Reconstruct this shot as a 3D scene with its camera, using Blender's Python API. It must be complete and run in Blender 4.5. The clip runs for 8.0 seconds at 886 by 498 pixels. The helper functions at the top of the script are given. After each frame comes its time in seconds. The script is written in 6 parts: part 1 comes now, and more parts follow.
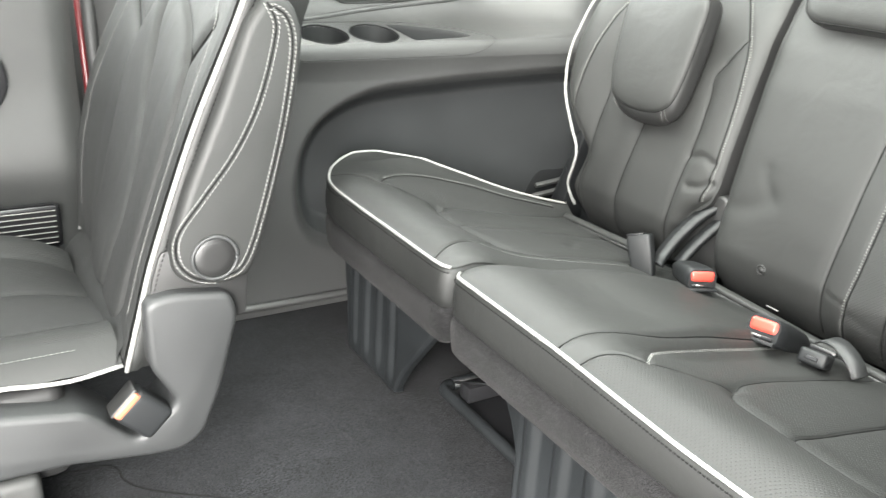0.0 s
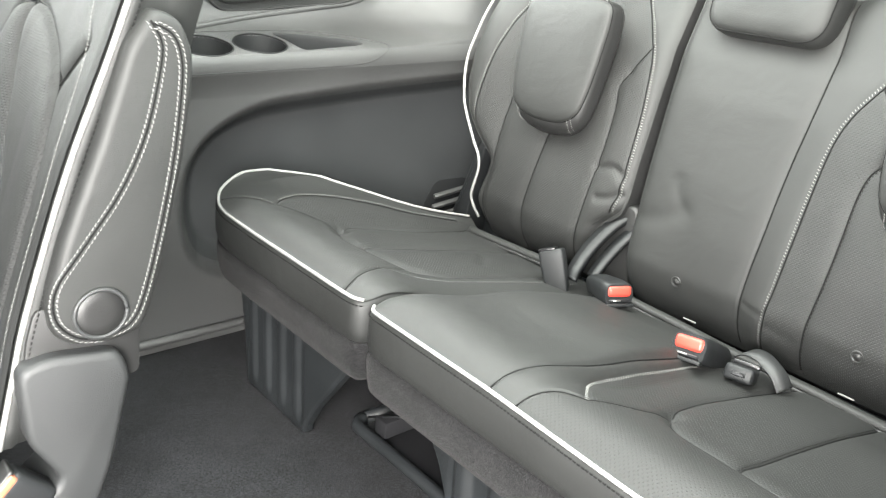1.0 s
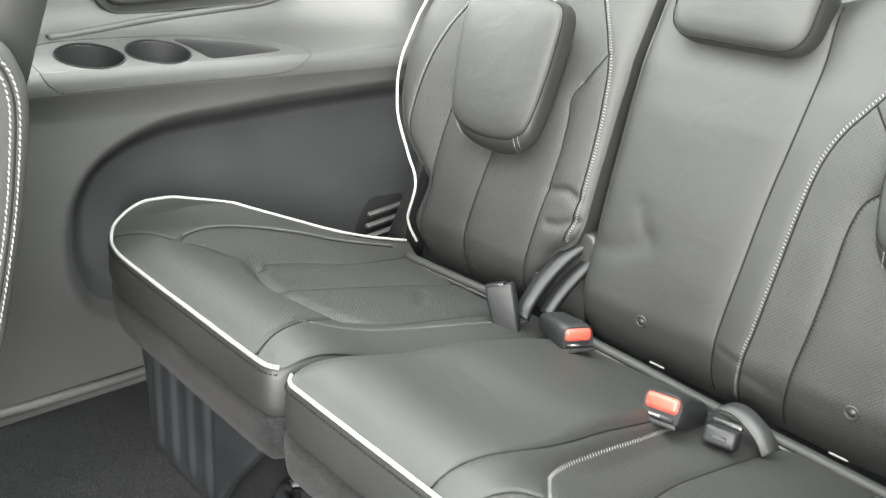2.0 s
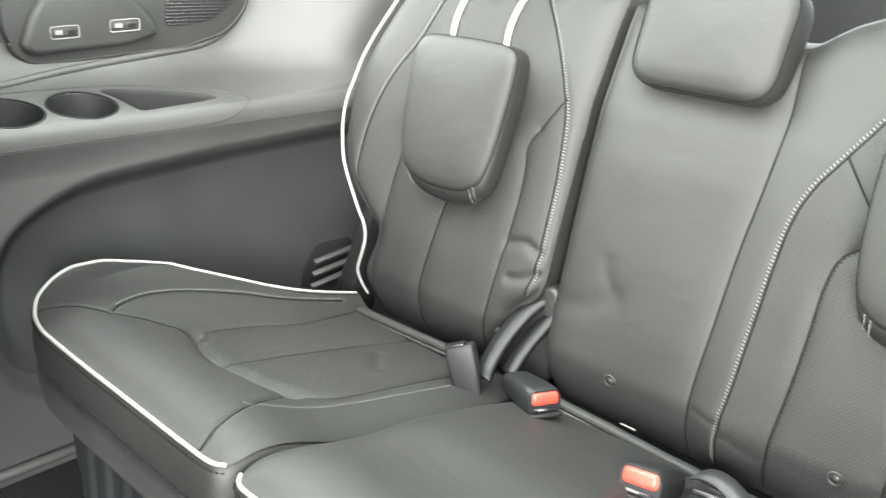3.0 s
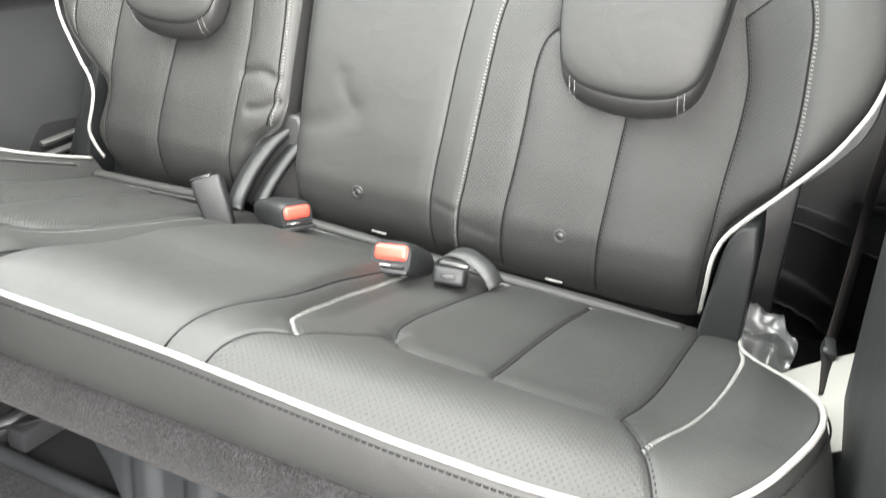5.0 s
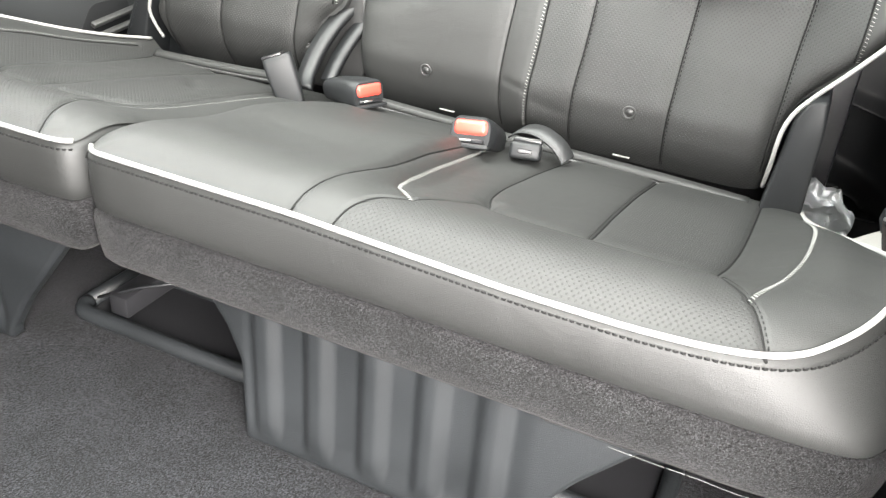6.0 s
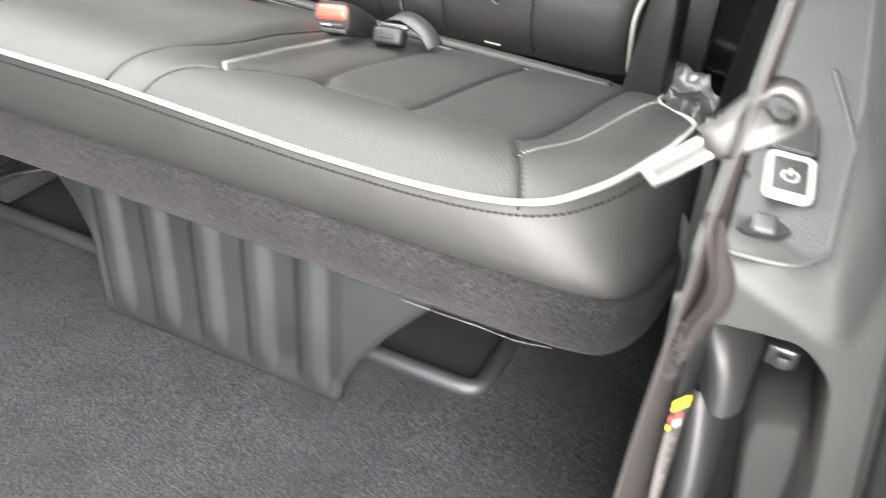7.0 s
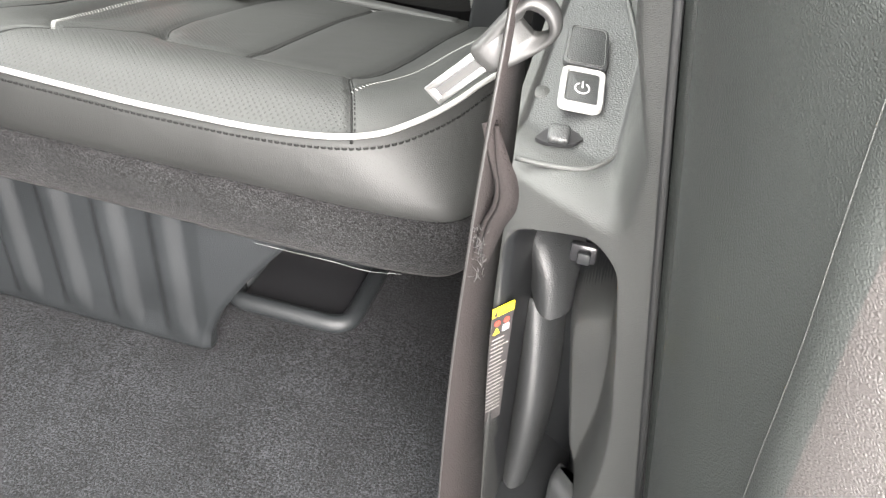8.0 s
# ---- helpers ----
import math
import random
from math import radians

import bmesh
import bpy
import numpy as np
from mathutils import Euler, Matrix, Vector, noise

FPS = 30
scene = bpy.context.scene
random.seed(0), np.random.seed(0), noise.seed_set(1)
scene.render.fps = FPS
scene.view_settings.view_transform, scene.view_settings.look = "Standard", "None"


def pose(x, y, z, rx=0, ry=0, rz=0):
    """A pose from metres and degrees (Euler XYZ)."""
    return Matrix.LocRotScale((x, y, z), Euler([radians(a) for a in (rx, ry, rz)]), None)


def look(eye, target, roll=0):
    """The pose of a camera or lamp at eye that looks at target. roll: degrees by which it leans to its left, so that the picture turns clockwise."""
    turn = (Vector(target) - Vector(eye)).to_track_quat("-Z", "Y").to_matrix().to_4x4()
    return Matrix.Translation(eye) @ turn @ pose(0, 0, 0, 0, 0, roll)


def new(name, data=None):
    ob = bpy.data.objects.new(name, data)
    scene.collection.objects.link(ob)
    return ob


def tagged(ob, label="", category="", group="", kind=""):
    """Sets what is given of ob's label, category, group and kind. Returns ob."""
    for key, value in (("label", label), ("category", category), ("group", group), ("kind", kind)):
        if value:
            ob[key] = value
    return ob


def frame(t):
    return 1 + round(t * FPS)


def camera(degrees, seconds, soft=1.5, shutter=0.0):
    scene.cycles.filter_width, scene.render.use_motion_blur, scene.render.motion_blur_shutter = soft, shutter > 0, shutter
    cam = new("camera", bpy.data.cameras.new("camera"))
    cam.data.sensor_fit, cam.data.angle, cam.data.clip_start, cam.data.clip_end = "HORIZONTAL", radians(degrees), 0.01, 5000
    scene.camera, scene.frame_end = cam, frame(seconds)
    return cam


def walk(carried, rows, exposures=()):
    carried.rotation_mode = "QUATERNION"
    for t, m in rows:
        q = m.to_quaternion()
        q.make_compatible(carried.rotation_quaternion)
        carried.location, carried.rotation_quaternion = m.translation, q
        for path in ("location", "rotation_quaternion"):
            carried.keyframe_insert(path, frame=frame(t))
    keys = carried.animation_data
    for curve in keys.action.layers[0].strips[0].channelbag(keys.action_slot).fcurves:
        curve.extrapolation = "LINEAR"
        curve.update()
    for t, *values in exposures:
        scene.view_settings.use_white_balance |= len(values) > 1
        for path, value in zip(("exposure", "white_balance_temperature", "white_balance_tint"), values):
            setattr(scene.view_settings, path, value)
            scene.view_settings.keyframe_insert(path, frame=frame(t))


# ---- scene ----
cam = camera(55.2, 8.0, 1.2, 0.3)
PATH = [
    (0, (0.947, -0.603, 0.789), (-0.63, 0.376, 0.042), 3.6),
    (0.5, (0.913, -0.608, 0.799), (-0.565, 0.525, 0.071), 4.0),
    (1, (0.84, -0.588, 0.796), (-0.573, 0.621, 0.059), 4.2),
    (1.5, (0.764, -0.515, 0.788), (-0.577, 0.758, 0.027), 4.4),
    (1.7, (0.741, -0.483, 0.788), (-0.586, 0.805, 0.028), 4.4),
    (2.8, (0.605, -0.409, 0.844), (-0.66, 0.961, 0.121), 4.1),
    (3, (0.616, -0.399, 0.833), (-0.614, 1.006, 0.116), 4.0),
    (3.5, (0.658, -0.388, 0.788), (-0.448, 1.124, 0.085), 4.2),
    (4, (0.696, -0.413, 0.756), (-0.252, 1.203, 0.058), 4.3),
    (4.5, (0.708, -0.439, 0.712), (-0.094, 1.252, 0.007), 4.5),
    (5, (0.697, -0.464, 0.663), (-0.044, 1.226, -0.107), 4.6),
    (5.2, (0.686, -0.474, 0.656), (-0.03, 1.188, -0.197), 4.6),
    (6.3, (0.624, -0.564, 0.657), (-0.061, 1.013, -0.365), 5.1),
    (6.5, (0.655, -0.561, 0.65), (-0.035, 0.997, -0.396), 5.3),
    (7, (0.824, -0.527, 0.638), (0.179, 0.982, -0.503), 4.3),
    (7.5, (0.89, -0.525, 0.645), (0.355, 0.984, -0.554), 2.1),
    (8, (0.884, -0.542, 0.645), (0.476, 0.992, -0.573), 4.0),
]
walk(cam, [(t, look(eye, target, roll)) for t, eye, target, roll in PATH],
     [(0, 2.18, 6500, 8.5), (3.0, 2.20, 6500, 8.5), (4.5, 2.50, 6530, 10), (6.3, 2.66, 6560, 11.5), (8.0, 2.38, 6600, 12)])

# ---- light ----
world = bpy.data.worlds.new("world")
scene.world = world
world.use_nodes = True
wn = world.node_tree.nodes
sky = wn.new("ShaderNodeTexSky")
sky.sky_type, sky.sun_disc = "NISHITA", False
sky.sun_elevation, sky.sun_rotation = radians(48), radians(150)
sky.dust_density, sky.ozone_density = 3.0, 1.0
wn["Background"].inputs["Strength"].default_value = 0.06
world.node_tree.links.new(sky.outputs[0], wn["Background"].inputs["Color"])
sun = new("sun", bpy.data.lights.new("sun", "SUN"))
sun.data.energy, sun.data.angle, sun.data.color = 0.6, radians(25), (1.0, 0.96, 0.9)
sun.matrix_world = look((3.0, -2.6, 4.6), (0, 0, 0.3))


def window_lamp(eye, target, sx, sy, watts, color=(1, 1, 1)):
    lamp = new("window_light", bpy.data.lights.new("window_light", "AREA"))
    lamp.data.shape, lamp.data.size, lamp.data.size_y = "RECTANGLE", sx, sy
    lamp.data.energy, lamp.data.color = watts, color
    lamp.matrix_world = look(eye, target)
    return lamp


window_lamp((0.04, 0.07, 1.26), (0.04, 0.10, 0), 1.05, 1.1, 15.5, (0.955, 1.0, 0.93))     # glass roof
window_lamp((1.25, -0.80, 0.95), (0.2, 0.2, 0.3), 0.9, 0.6, 6, (0.98, 1.0, 0.93))       # open side window
window_lamp((0.25, -1.74, 0.98), (0.2, 0.2, 0.35), 1.9, 0.62, 1, (0.97, 1.0, 0.93))     # windscreen
window_lamp((1.04, -0.93, 0.62), (0.3, 0.0, 0.28), 0.66, 1.0, 35, (1.0, 0.97, 0.94))       # fill for the open door beside the camera, added out of view
window_lamp((-0.98, -0.70, 0.98), (0.2, 0, 0.3), 0.8, 0.34, 5, (0.97, 1.0, 0.95))        # window across the cabin
window_lamp((0.14, 1.62, 1.02), (0.14, 0, 0.5), 1.1, 0.45, 2, (0.955, 1.0, 0.93))          # tailgate glass
window_lamp((-0.96, 0.22, 1.0), (0.2, 0.2, 0.3), 0.72, 0.38, 8, (0.97, 1.0, 0.95))        # rear quarter window


# ---- materials ----
def material(name, color, rough, metal=0.0, spec=0.5):
    m = bpy.data.materials.new(name)
    m.use_nodes = True
    b = m.node_tree.nodes["Principled BSDF"]
    b.inputs["Base Color"].default_value = (*color, 1)
    b.inputs["Roughness"].default_value = rough
    b.inputs["Metallic"].default_value = metal
    b.inputs["Specular IOR Level"].default_value = spec
    return m


def node(m, kind, **values):
    n = m.node_tree.nodes.new(kind)
    for k, v in values.items():
        n.inputs[k].default_value = v
    return n


def link(m, a, b):
    m.node_tree.links.new(a, b)


def grained(name, color, rough, scale, bump, spread=0.25, big=6.0, kind="voronoi", spec=0.5, sheen=0.0, rough_var=0.12, wrinkle=0.0):
    """A surface with a fine relief, uneven tone and uneven gloss."""
    m = material(name, color, rough, spec=spec)
    b = m.node_tree.nodes["Principled BSDF"]
    co = node(m, "ShaderNodeTexCoord")
    wide = node(m, "ShaderNodeTexNoise", Scale=big, Detail=4.0)
    link(m, co.outputs["Object"], wide.inputs["Vector"])
    ramp = node(m, "ShaderNodeValToRGB")
    ramp.color_ramp.elements[0].position, ramp.color_ramp.elements[1].position = 0.3, 0.7
    ramp.color_ramp.elements[0].color = (*[c * (1 - spread) for c in color], 1)
    ramp.color_ramp.elements[1].color = (*[c * (1 + spread) for c in color], 1)
    link(m, wide.outputs[0], ramp.inputs[0])
    link(m, ramp.outputs[0], b.inputs["Base Color"])
    rr = node(m, "ShaderNodeMapRange")
    rr.inputs["To Min"].default_value, rr.inputs["To Max"].default_value = rough - rough_var, rough + rough_var
    link(m, wide.outputs[0], rr.inputs[0])
    link(m, rr.outputs[0], b.inputs["Roughness"])
    if kind == "voronoi":
        fine = node(m, "ShaderNodeTexVoronoi", Scale=scale)
        fine.feature = "DISTANCE_TO_EDGE"
    else:
        fine = node(m, "ShaderNodeTexNoise", Scale=scale, Detail=3.0)
    link(m, co.outputs["Object"], fine.inputs["Vector"])
    bp = node(m, "ShaderNodeBump", Strength=bump, Distance=0.001)
    link(m, fine.outputs[0], bp.inputs["Height"])
    link(m, bp.outputs[0], b.inputs["Normal"])
    if wrinkle:
        wave = node(m, "ShaderNodeTexNoise", Scale=16.0, Detail=3.0, Distortion=0.6)
        link(m, co.outputs["Object"], wave.inputs["Vector"])
        wb = node(m, "ShaderNodeBump", Strength=wrinkle, Distance=0.005)
        link(m, wave.outputs[0], wb.inputs["Height"])
        link(m, wb.outputs[0], bp.inputs["Normal"])
    if sheen:
        b.inputs["Sheen Weight"].default_value = sheen
        b.inputs["Sheen Roughness"].default_value = 0.6
    return m


def perforated(name, color, rough, pitch, rot, plane, lo=0.14, hi=0.27):
    """Leather with rows of small round holes; plane is 'xy' for seats, 'xz' for backs."""
    m = grained(name, color, rough, 560, 0.2, spec=0.5, rough_var=0.08, wrinkle=0.34)
    b = m.node_tree.nodes["Principled BSDF"]
    co = node(m, "ShaderNodeTexCoord")
    mp = node(m, "ShaderNodeMapping")
    if plane == "xz":
        mp.inputs["Rotation"].default_value = (radians(-90), 0, 0)
    link(m, co.outputs["Object"], mp.inputs["Vector"])
    mp2 = node(m, "ShaderNodeMapping")
    mp2.inputs["Rotation"].default_value = (0, 0, radians(rot))
    mp2.inputs["Scale"].default_value = (1 / pitch, 1 / pitch, 0)
    link(m, mp.outputs[0], mp2.inputs["Vector"])
    fr = node(m, "ShaderNodeVectorMath")
    fr.operation = "FRACTION"
    link(m, mp2.outputs[0], fr.inputs[0])
    sb = node(m, "ShaderNodeVectorMath")
    sb.operation = "DISTANCE"
    sb.inputs[1].default_value = (0.5, 0.5, 0.0)
    link(m, fr.outputs[0], sb.inputs[0])
    hole = node(m, "ShaderNodeMapRange")
    hole.inputs["From Min"].default_value, hole.inputs["From Max"].default_value = lo, hi
    link(m, sb.outputs["Value"], hole.inputs[0])
    bp = node(m, "ShaderNodeBump", Strength=0.6, Distance=0.0007)
    link(m, hole.outputs[0], bp.inputs["Height"])
    link(m, b.inputs["Normal"].links[0].from_socket, bp.inputs["Normal"])
    link(m, bp.outputs[0], b.inputs["Normal"])
    old = b.inputs["Base Color"].links[0].from_socket
    mix = node(m, "ShaderNodeMix")
    mix.data_type = "RGBA"
    mix.inputs["A"].default_value = (0.004, 0.004, 0.004, 1)
    link(m, hole.outputs[0], mix.inputs[0])
    link(m, old, mix.inputs["B"])
    link(m, mix.outputs["Result"], b.inputs["Base Color"])
    return m


def fibrous(name, color, scale, contrast, height):
    """Matted pile: fibres of mixed tone over a rough relief, flattened in patches."""
    m = material(name, color, 0.95, spec=0.15)
    b = m.node_tree.nodes["Principled BSDF"]
    co = node(m, "ShaderNodeTexCoord")
    fine = node(m, "ShaderNodeTexNoise", Scale=scale, Detail=2.0, Roughness=0.7)
    link(m, co.outputs["Object"], fine.inputs["Vector"])
    wide = node(m, "ShaderNodeTexNoise", Scale=14.0, Detail=3.0)
    link(m, co.outputs["Object"], wide.inputs["Vector"])
    ramp = node(m, "ShaderNodeValToRGB")
    ramp.color_ramp.elements[0].position, ramp.color_ramp.elements[1].position = 0.38, 0.68
    ramp.color_ramp.elements[0].color = (*[c / contrast for c in color], 1)
    ramp.color_ramp.elements[1].color = (*[c * contrast for c in color], 1)
    link(m, fine.outputs[0], ramp.inputs[0])
    tuft = node(m, "ShaderNodeTexVoronoi", Scale=scale * 1.15)
    link(m, co.outputs["Object"], tuft.inputs["Vector"])
    split = node(m, "ShaderNodeSeparateColor")
    link(m, tuft.outputs["Color"], split.inputs[0])
    fleck = node(m, "ShaderNodeMapRange")
    fleck.inputs["To Min"].default_value, fleck.inputs["To Max"].default_value = 0.45, 1.55
    link(m, split.outputs[0], fleck.inputs[0])
    flecked = node(m, "ShaderNodeMix")
    flecked.data_type, flecked.blend_type = "RGBA", "MULTIPLY"
    flecked.inputs[0].default_value = 1.0
    link(m, ramp.outputs[0], flecked.inputs["A"])
    link(m, fleck.outputs[0], flecked.inputs["B"])
    mul = node(m, "ShaderNodeMix")
    mul.data_type, mul.blend_type = "RGBA", "MULTIPLY"
    mul.inputs[0].default_value = 1.0
    tone = node(m, "ShaderNodeMapRange")
    tone.inputs["From Min"].default_value, tone.inputs["From Max"].default_value = 0.3, 0.7
    tone.inputs["To Min"].default_value, tone.inputs["To Max"].default_value = 0.75, 1.25
    link(m, wide.outputs[0], tone.inputs[0])
    link(m, flecked.outputs["Result"], mul.inputs["A"])
    link(m, tone.outputs[0], mul.inputs["B"])
    link(m, mul.outputs["Result"], b.inputs["Base Color"])
    bp = node(m, "ShaderNodeBump", Strength=1.0, Distance=height)
    link(m, fine.outputs[0], bp.inputs["Height"])
    link(m, bp.outputs[0], b.inputs["Normal"])
    b.inputs["Sheen Weight"].default_value = 0.03
    return m


LEATHER = grained("black_leather", (0.0104, 0.0109, 0.0104), 0.64, 560, 0.28, 0.2, 5, spec=0.5, rough_var=0.09, wrinkle=0.36)
PERF = perforated("perforated_leather", (0.0104, 0.0109, 0.0104), 0.68, 0.0042, 45, "xy")
PERF_BACK = perforated("perforated_back_leather", (0.0098, 0.0103, 0.0098), 0.66, 0.0040, 45, "xz", 0.17, 0.30)
LEATHER_DULL = grained("matt_black_leather", (0.011, 0.011, 0.011), 0.5, 480, 0.25, 0.2, 6)
PIPING = grained("white_piping", (0.215, 0.213, 0.206), 0.5, 700, 0.1, 0.05, 20)
THREAD = grained("pale_thread", (0.14, 0.14, 0.135), 0.7, 900, 0.2, 0.1, 60)
DARK_THREAD = grained("dark_thread", (0.005, 0.005, 0.005), 0.8, 900, 0.2, 0.1, 60, spec=0.15)
FELT = fibrous("grey_felt", (0.0050, 0.0049, 0.0051), 640, 3.8, 0.0012)
CARPET = fibrous("black_carpet", (0.0049, 0.0050, 0.0056), 480, 4.6, 0.0020)
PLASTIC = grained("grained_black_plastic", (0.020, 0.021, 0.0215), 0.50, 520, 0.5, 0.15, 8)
RECESS_GREY = grained("dark_recess_grey", (0.027, 0.0285, 0.0295), 0.55, 700, 0.3, 0.2, 5, spec=0.35)
NEAR_TRIM = grained("grained_dark_trim", (0.027, 0.028, 0.0272), 0.52, 800, 0.5, 0.15, 7)
TRIM = grained("soft_grey_trim", (0.042, 0.0425, 0.0422), 0.50, 520, 0.55, 0.12, 6)
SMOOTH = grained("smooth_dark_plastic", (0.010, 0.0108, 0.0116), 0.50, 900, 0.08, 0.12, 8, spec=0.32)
STAND = grained("blue_black_plastic", (0.0095, 0.0108, 0.0118), 0.5, 480, 0.4, 0.25, 9, spec=0.4)
SHADE_AND_TRIM = grained("matt_hollow_shade_and_trim", (0.008, 0.0085, 0.009), 0.65, 700, 0.15, 0.15, 10, spec=0.25)
RUBBER = material("black_rubber", (0.012, 0.012, 0.012), 0.6)
BLACK = material("gloss_black_plastic", (0.012, 0.012, 0.013), 0.28)
RED = grained("red_release_plastic", (0.50, 0.048, 0.032), 0.4, 800, 0.05, 0.05, 30)
ORANGE = grained("orange_release_plastic", (0.30, 0.105, 0.06), 0.4, 800, 0.05, 0.05, 30)
CHROME = material("bright_metal", (0.42, 0.42, 0.41), 0.38, 1.0)
WEBBING = grained("dark_webbing", (0.007, 0.0052, 0.005), 0.9, 650, 0.6, 0.2, 30, "noise", spec=0.25)
PAINT = material("red_car_paint", (0.055, 0.0022, 0.0035), 0.3)
YELLOW = material("yellow_label", (0.85, 0.62, 0.02), 0.5)
SWITCH_WHITE = material("white_switch_plastic", (0.20, 0.20, 0.195), 0.45)
WHITE = material("white_print", (0.33, 0.33, 0.325), 0.5)
LABEL = material("black_label", (0.03, 0.028, 0.028), 0.45)
GREYPL = grained("pale_grey_plastic", (0.20, 0.195, 0.185), 0.4, 600, 0.1, 0.1, 12)
DOOR = grained("coarse_grained_trim", (0.0098, 0.0113, 0.0106), 0.50, 880, 0.42, 0.2, 7, spec=0.4)
GRIP = grained("grey_grip_plastic", (0.014, 0.014, 0.0137), 0.5, 700, 0.1, 0.1, 14)
TAG = material("tag_fabric", (0.11, 0.11, 0.105), 0.7)
FILM = bpy.data.materials.new("clear_film")
FILM.use_nodes = True
FILM.node_tree.nodes.remove(FILM.node_tree.nodes["Principled BSDF"])
film_gloss = node(FILM, "ShaderNodeBsdfGlossy", Roughness=0.55, Color=(0.9, 0.92, 0.93, 1))
film_clear = node(FILM, "ShaderNodeBsdfTransparent")
film_mix = node(FILM, "ShaderNodeMixShader", Fac=0.3)
link(FILM, film_clear.outputs[0], film_mix.inputs[1])
link(FILM, film_gloss.outputs[0], film_mix.inputs[2])
link(FILM, film_mix.outputs[0], FILM.node_tree.nodes["Material Output"].inputs["Surface"])
# Door trim again, its base colour raised to carry the light on the roll.
DOOR_LIT = grained("coarse_grained_trim_lit", (0.0150, 0.0136, 0.0130), 0.50, 880, 0.42, 0.15, 7)
HEADLINER = grained("grey_headliner", (0.30, 0.29, 0.275), 0.9, 500, 0.5, 0.06, 10, "noise", 0.1)


# ---- builders ----
def curve(points, n):
    """A smooth line through the given points, n places along it."""
    p = np.array(points, float)
    p = np.vstack([2 * p[0] - p[1], p, 2 * p[-1] - p[-2]])
    seg = len(p) - 3
    out = []
    for i in range(n):
        a = i / (n - 1) * seg
        k = min(int(a), seg - 1)
        f = a - k
        p0, p1, p2, p3 = p[k:k + 4]
        out.append(0.5 * (2 * p1 + (p2 - p0) * f + (2 * p0 - 5 * p1 + 4 * p2 - p3) * f * f + (3 * p1 - p0 - 3 * p2 + p3) * f ** 3))
    out = np.array(out)
    # even spacing
    d = np.r_[0, np.cumsum(np.linalg.norm(np.diff(out, axis=0), axis=1))]
    want = np.linspace(0, d[-1], n)
    return np.stack([np.interp(want, d, out[:, c]) for c in range(out.shape[1])], 1)


def ease(a):
    """Smooth step from 0 to 1."""
    a = np.clip(a, 0, 1)
    return a * a * (3 - 2 * a)


def table(*pairs, wide=25):
    """A function that runs smoothly through pairs of (place, value)."""
    xs, ys = np.array([p[0] for p in pairs], float), np.array([p[1] for p in pairs], float)
    fine = np.linspace(xs[0], xs[-1], 400)
    lin = np.interp(fine, xs, ys)
    k = np.hanning(wide)
    soft = np.convolve(np.pad(lin, wide // 2, mode="reflect", reflect_type="odd"), k / k.sum(), "valid")
    return lambda a: np.interp(a, fine, soft)


def part(name, vf, mat, parent=None, label="", smooth=True, kind=""):
    """One mesh object from (vertices, faces[, material numbers]) under a thing."""
    me = bpy.data.meshes.new(name)
    v = np.asarray(vf[0], float)
    me.from_pydata(v.tolist(), [], [tuple(int(i) for i in f) for f in vf[1]])
    mats = mat if isinstance(mat, (list, tuple)) else [mat]
    for m in mats:
        me.materials.append(m)
    if len(vf) > 2:
        me.polygons.foreach_set("material_index", np.asarray(vf[2], dtype=np.int32))
    if smooth:
        me.polygons.foreach_set("use_smooth", [True] * len(me.polygons))
    me.update()
    ob = new(name, me)
    if parent is not None:
        ob.parent = parent
    if smooth == "auto":
        me.set_sharp_from_angle(angle=radians(40))
    return tagged(ob, label=label, kind=kind)


def thing(name, label, category, group="", kind=""):
    ob = new(name)
    ob.empty_display_size = 0.05
    return tagged(ob, label, category, group, kind)


def join(*vfs):
    v, f = [], []
    for a in vfs:
        n = len(v)
        v.extend(np.asarray(a[0], float).tolist())
        f.extend([tuple(int(i) + n for i in q) for q in a[1]])
    return v, f


def moved(vf, m):
    return [tuple(m @ Vector(p)) for p in vf[0]], vf[1]


def grid_faces(nu, nv, wrap=False):
    f = []
    for j in range(nv - 1):
        for i in range(nu - 1 + wrap):
            k = (i + 1) % nu
            f.append((j * nu + i, j * nu + k, (j + 1) * nu + k, (j + 1) * nu + i))
    return f


def loft(rings, caps=True, wrap=True):
    """A skin over rings of equal length."""
    n = len(rings[0])
    v = [tuple(p) for r in rings for p in r]
    f = grid_faces(n, len(rings), wrap)
    if caps:
        f.append(tuple(range(n))[::-1])
        f.append(tuple(range((len(rings) - 1) * n, len(rings) * n)))
    return v, f


def tube(points, r, seg=8, flat=1.0, caps=True):
    """A round cord along points."""
    p = np.array(points, float)
    t = np.gradient(p, axis=0)
    t /= np.linalg.norm(t, axis=1)[:, None] + 1e-12
    a = np.cross(t[0], (0.123, 0.31, 0.94))
    rings = []
    for i in range(len(p)):
        a = a - t[i] * np.dot(a, t[i])
        a /= np.linalg.norm(a) + 1e-12
        b = np.cross(t[i], a)
        rings.append([p[i] + r * (math.cos(w) * a + flat * math.sin(w) * b) for w in np.linspace(0, 2 * math.pi, seg, endpoint=False)])
    return loft(rings, caps)


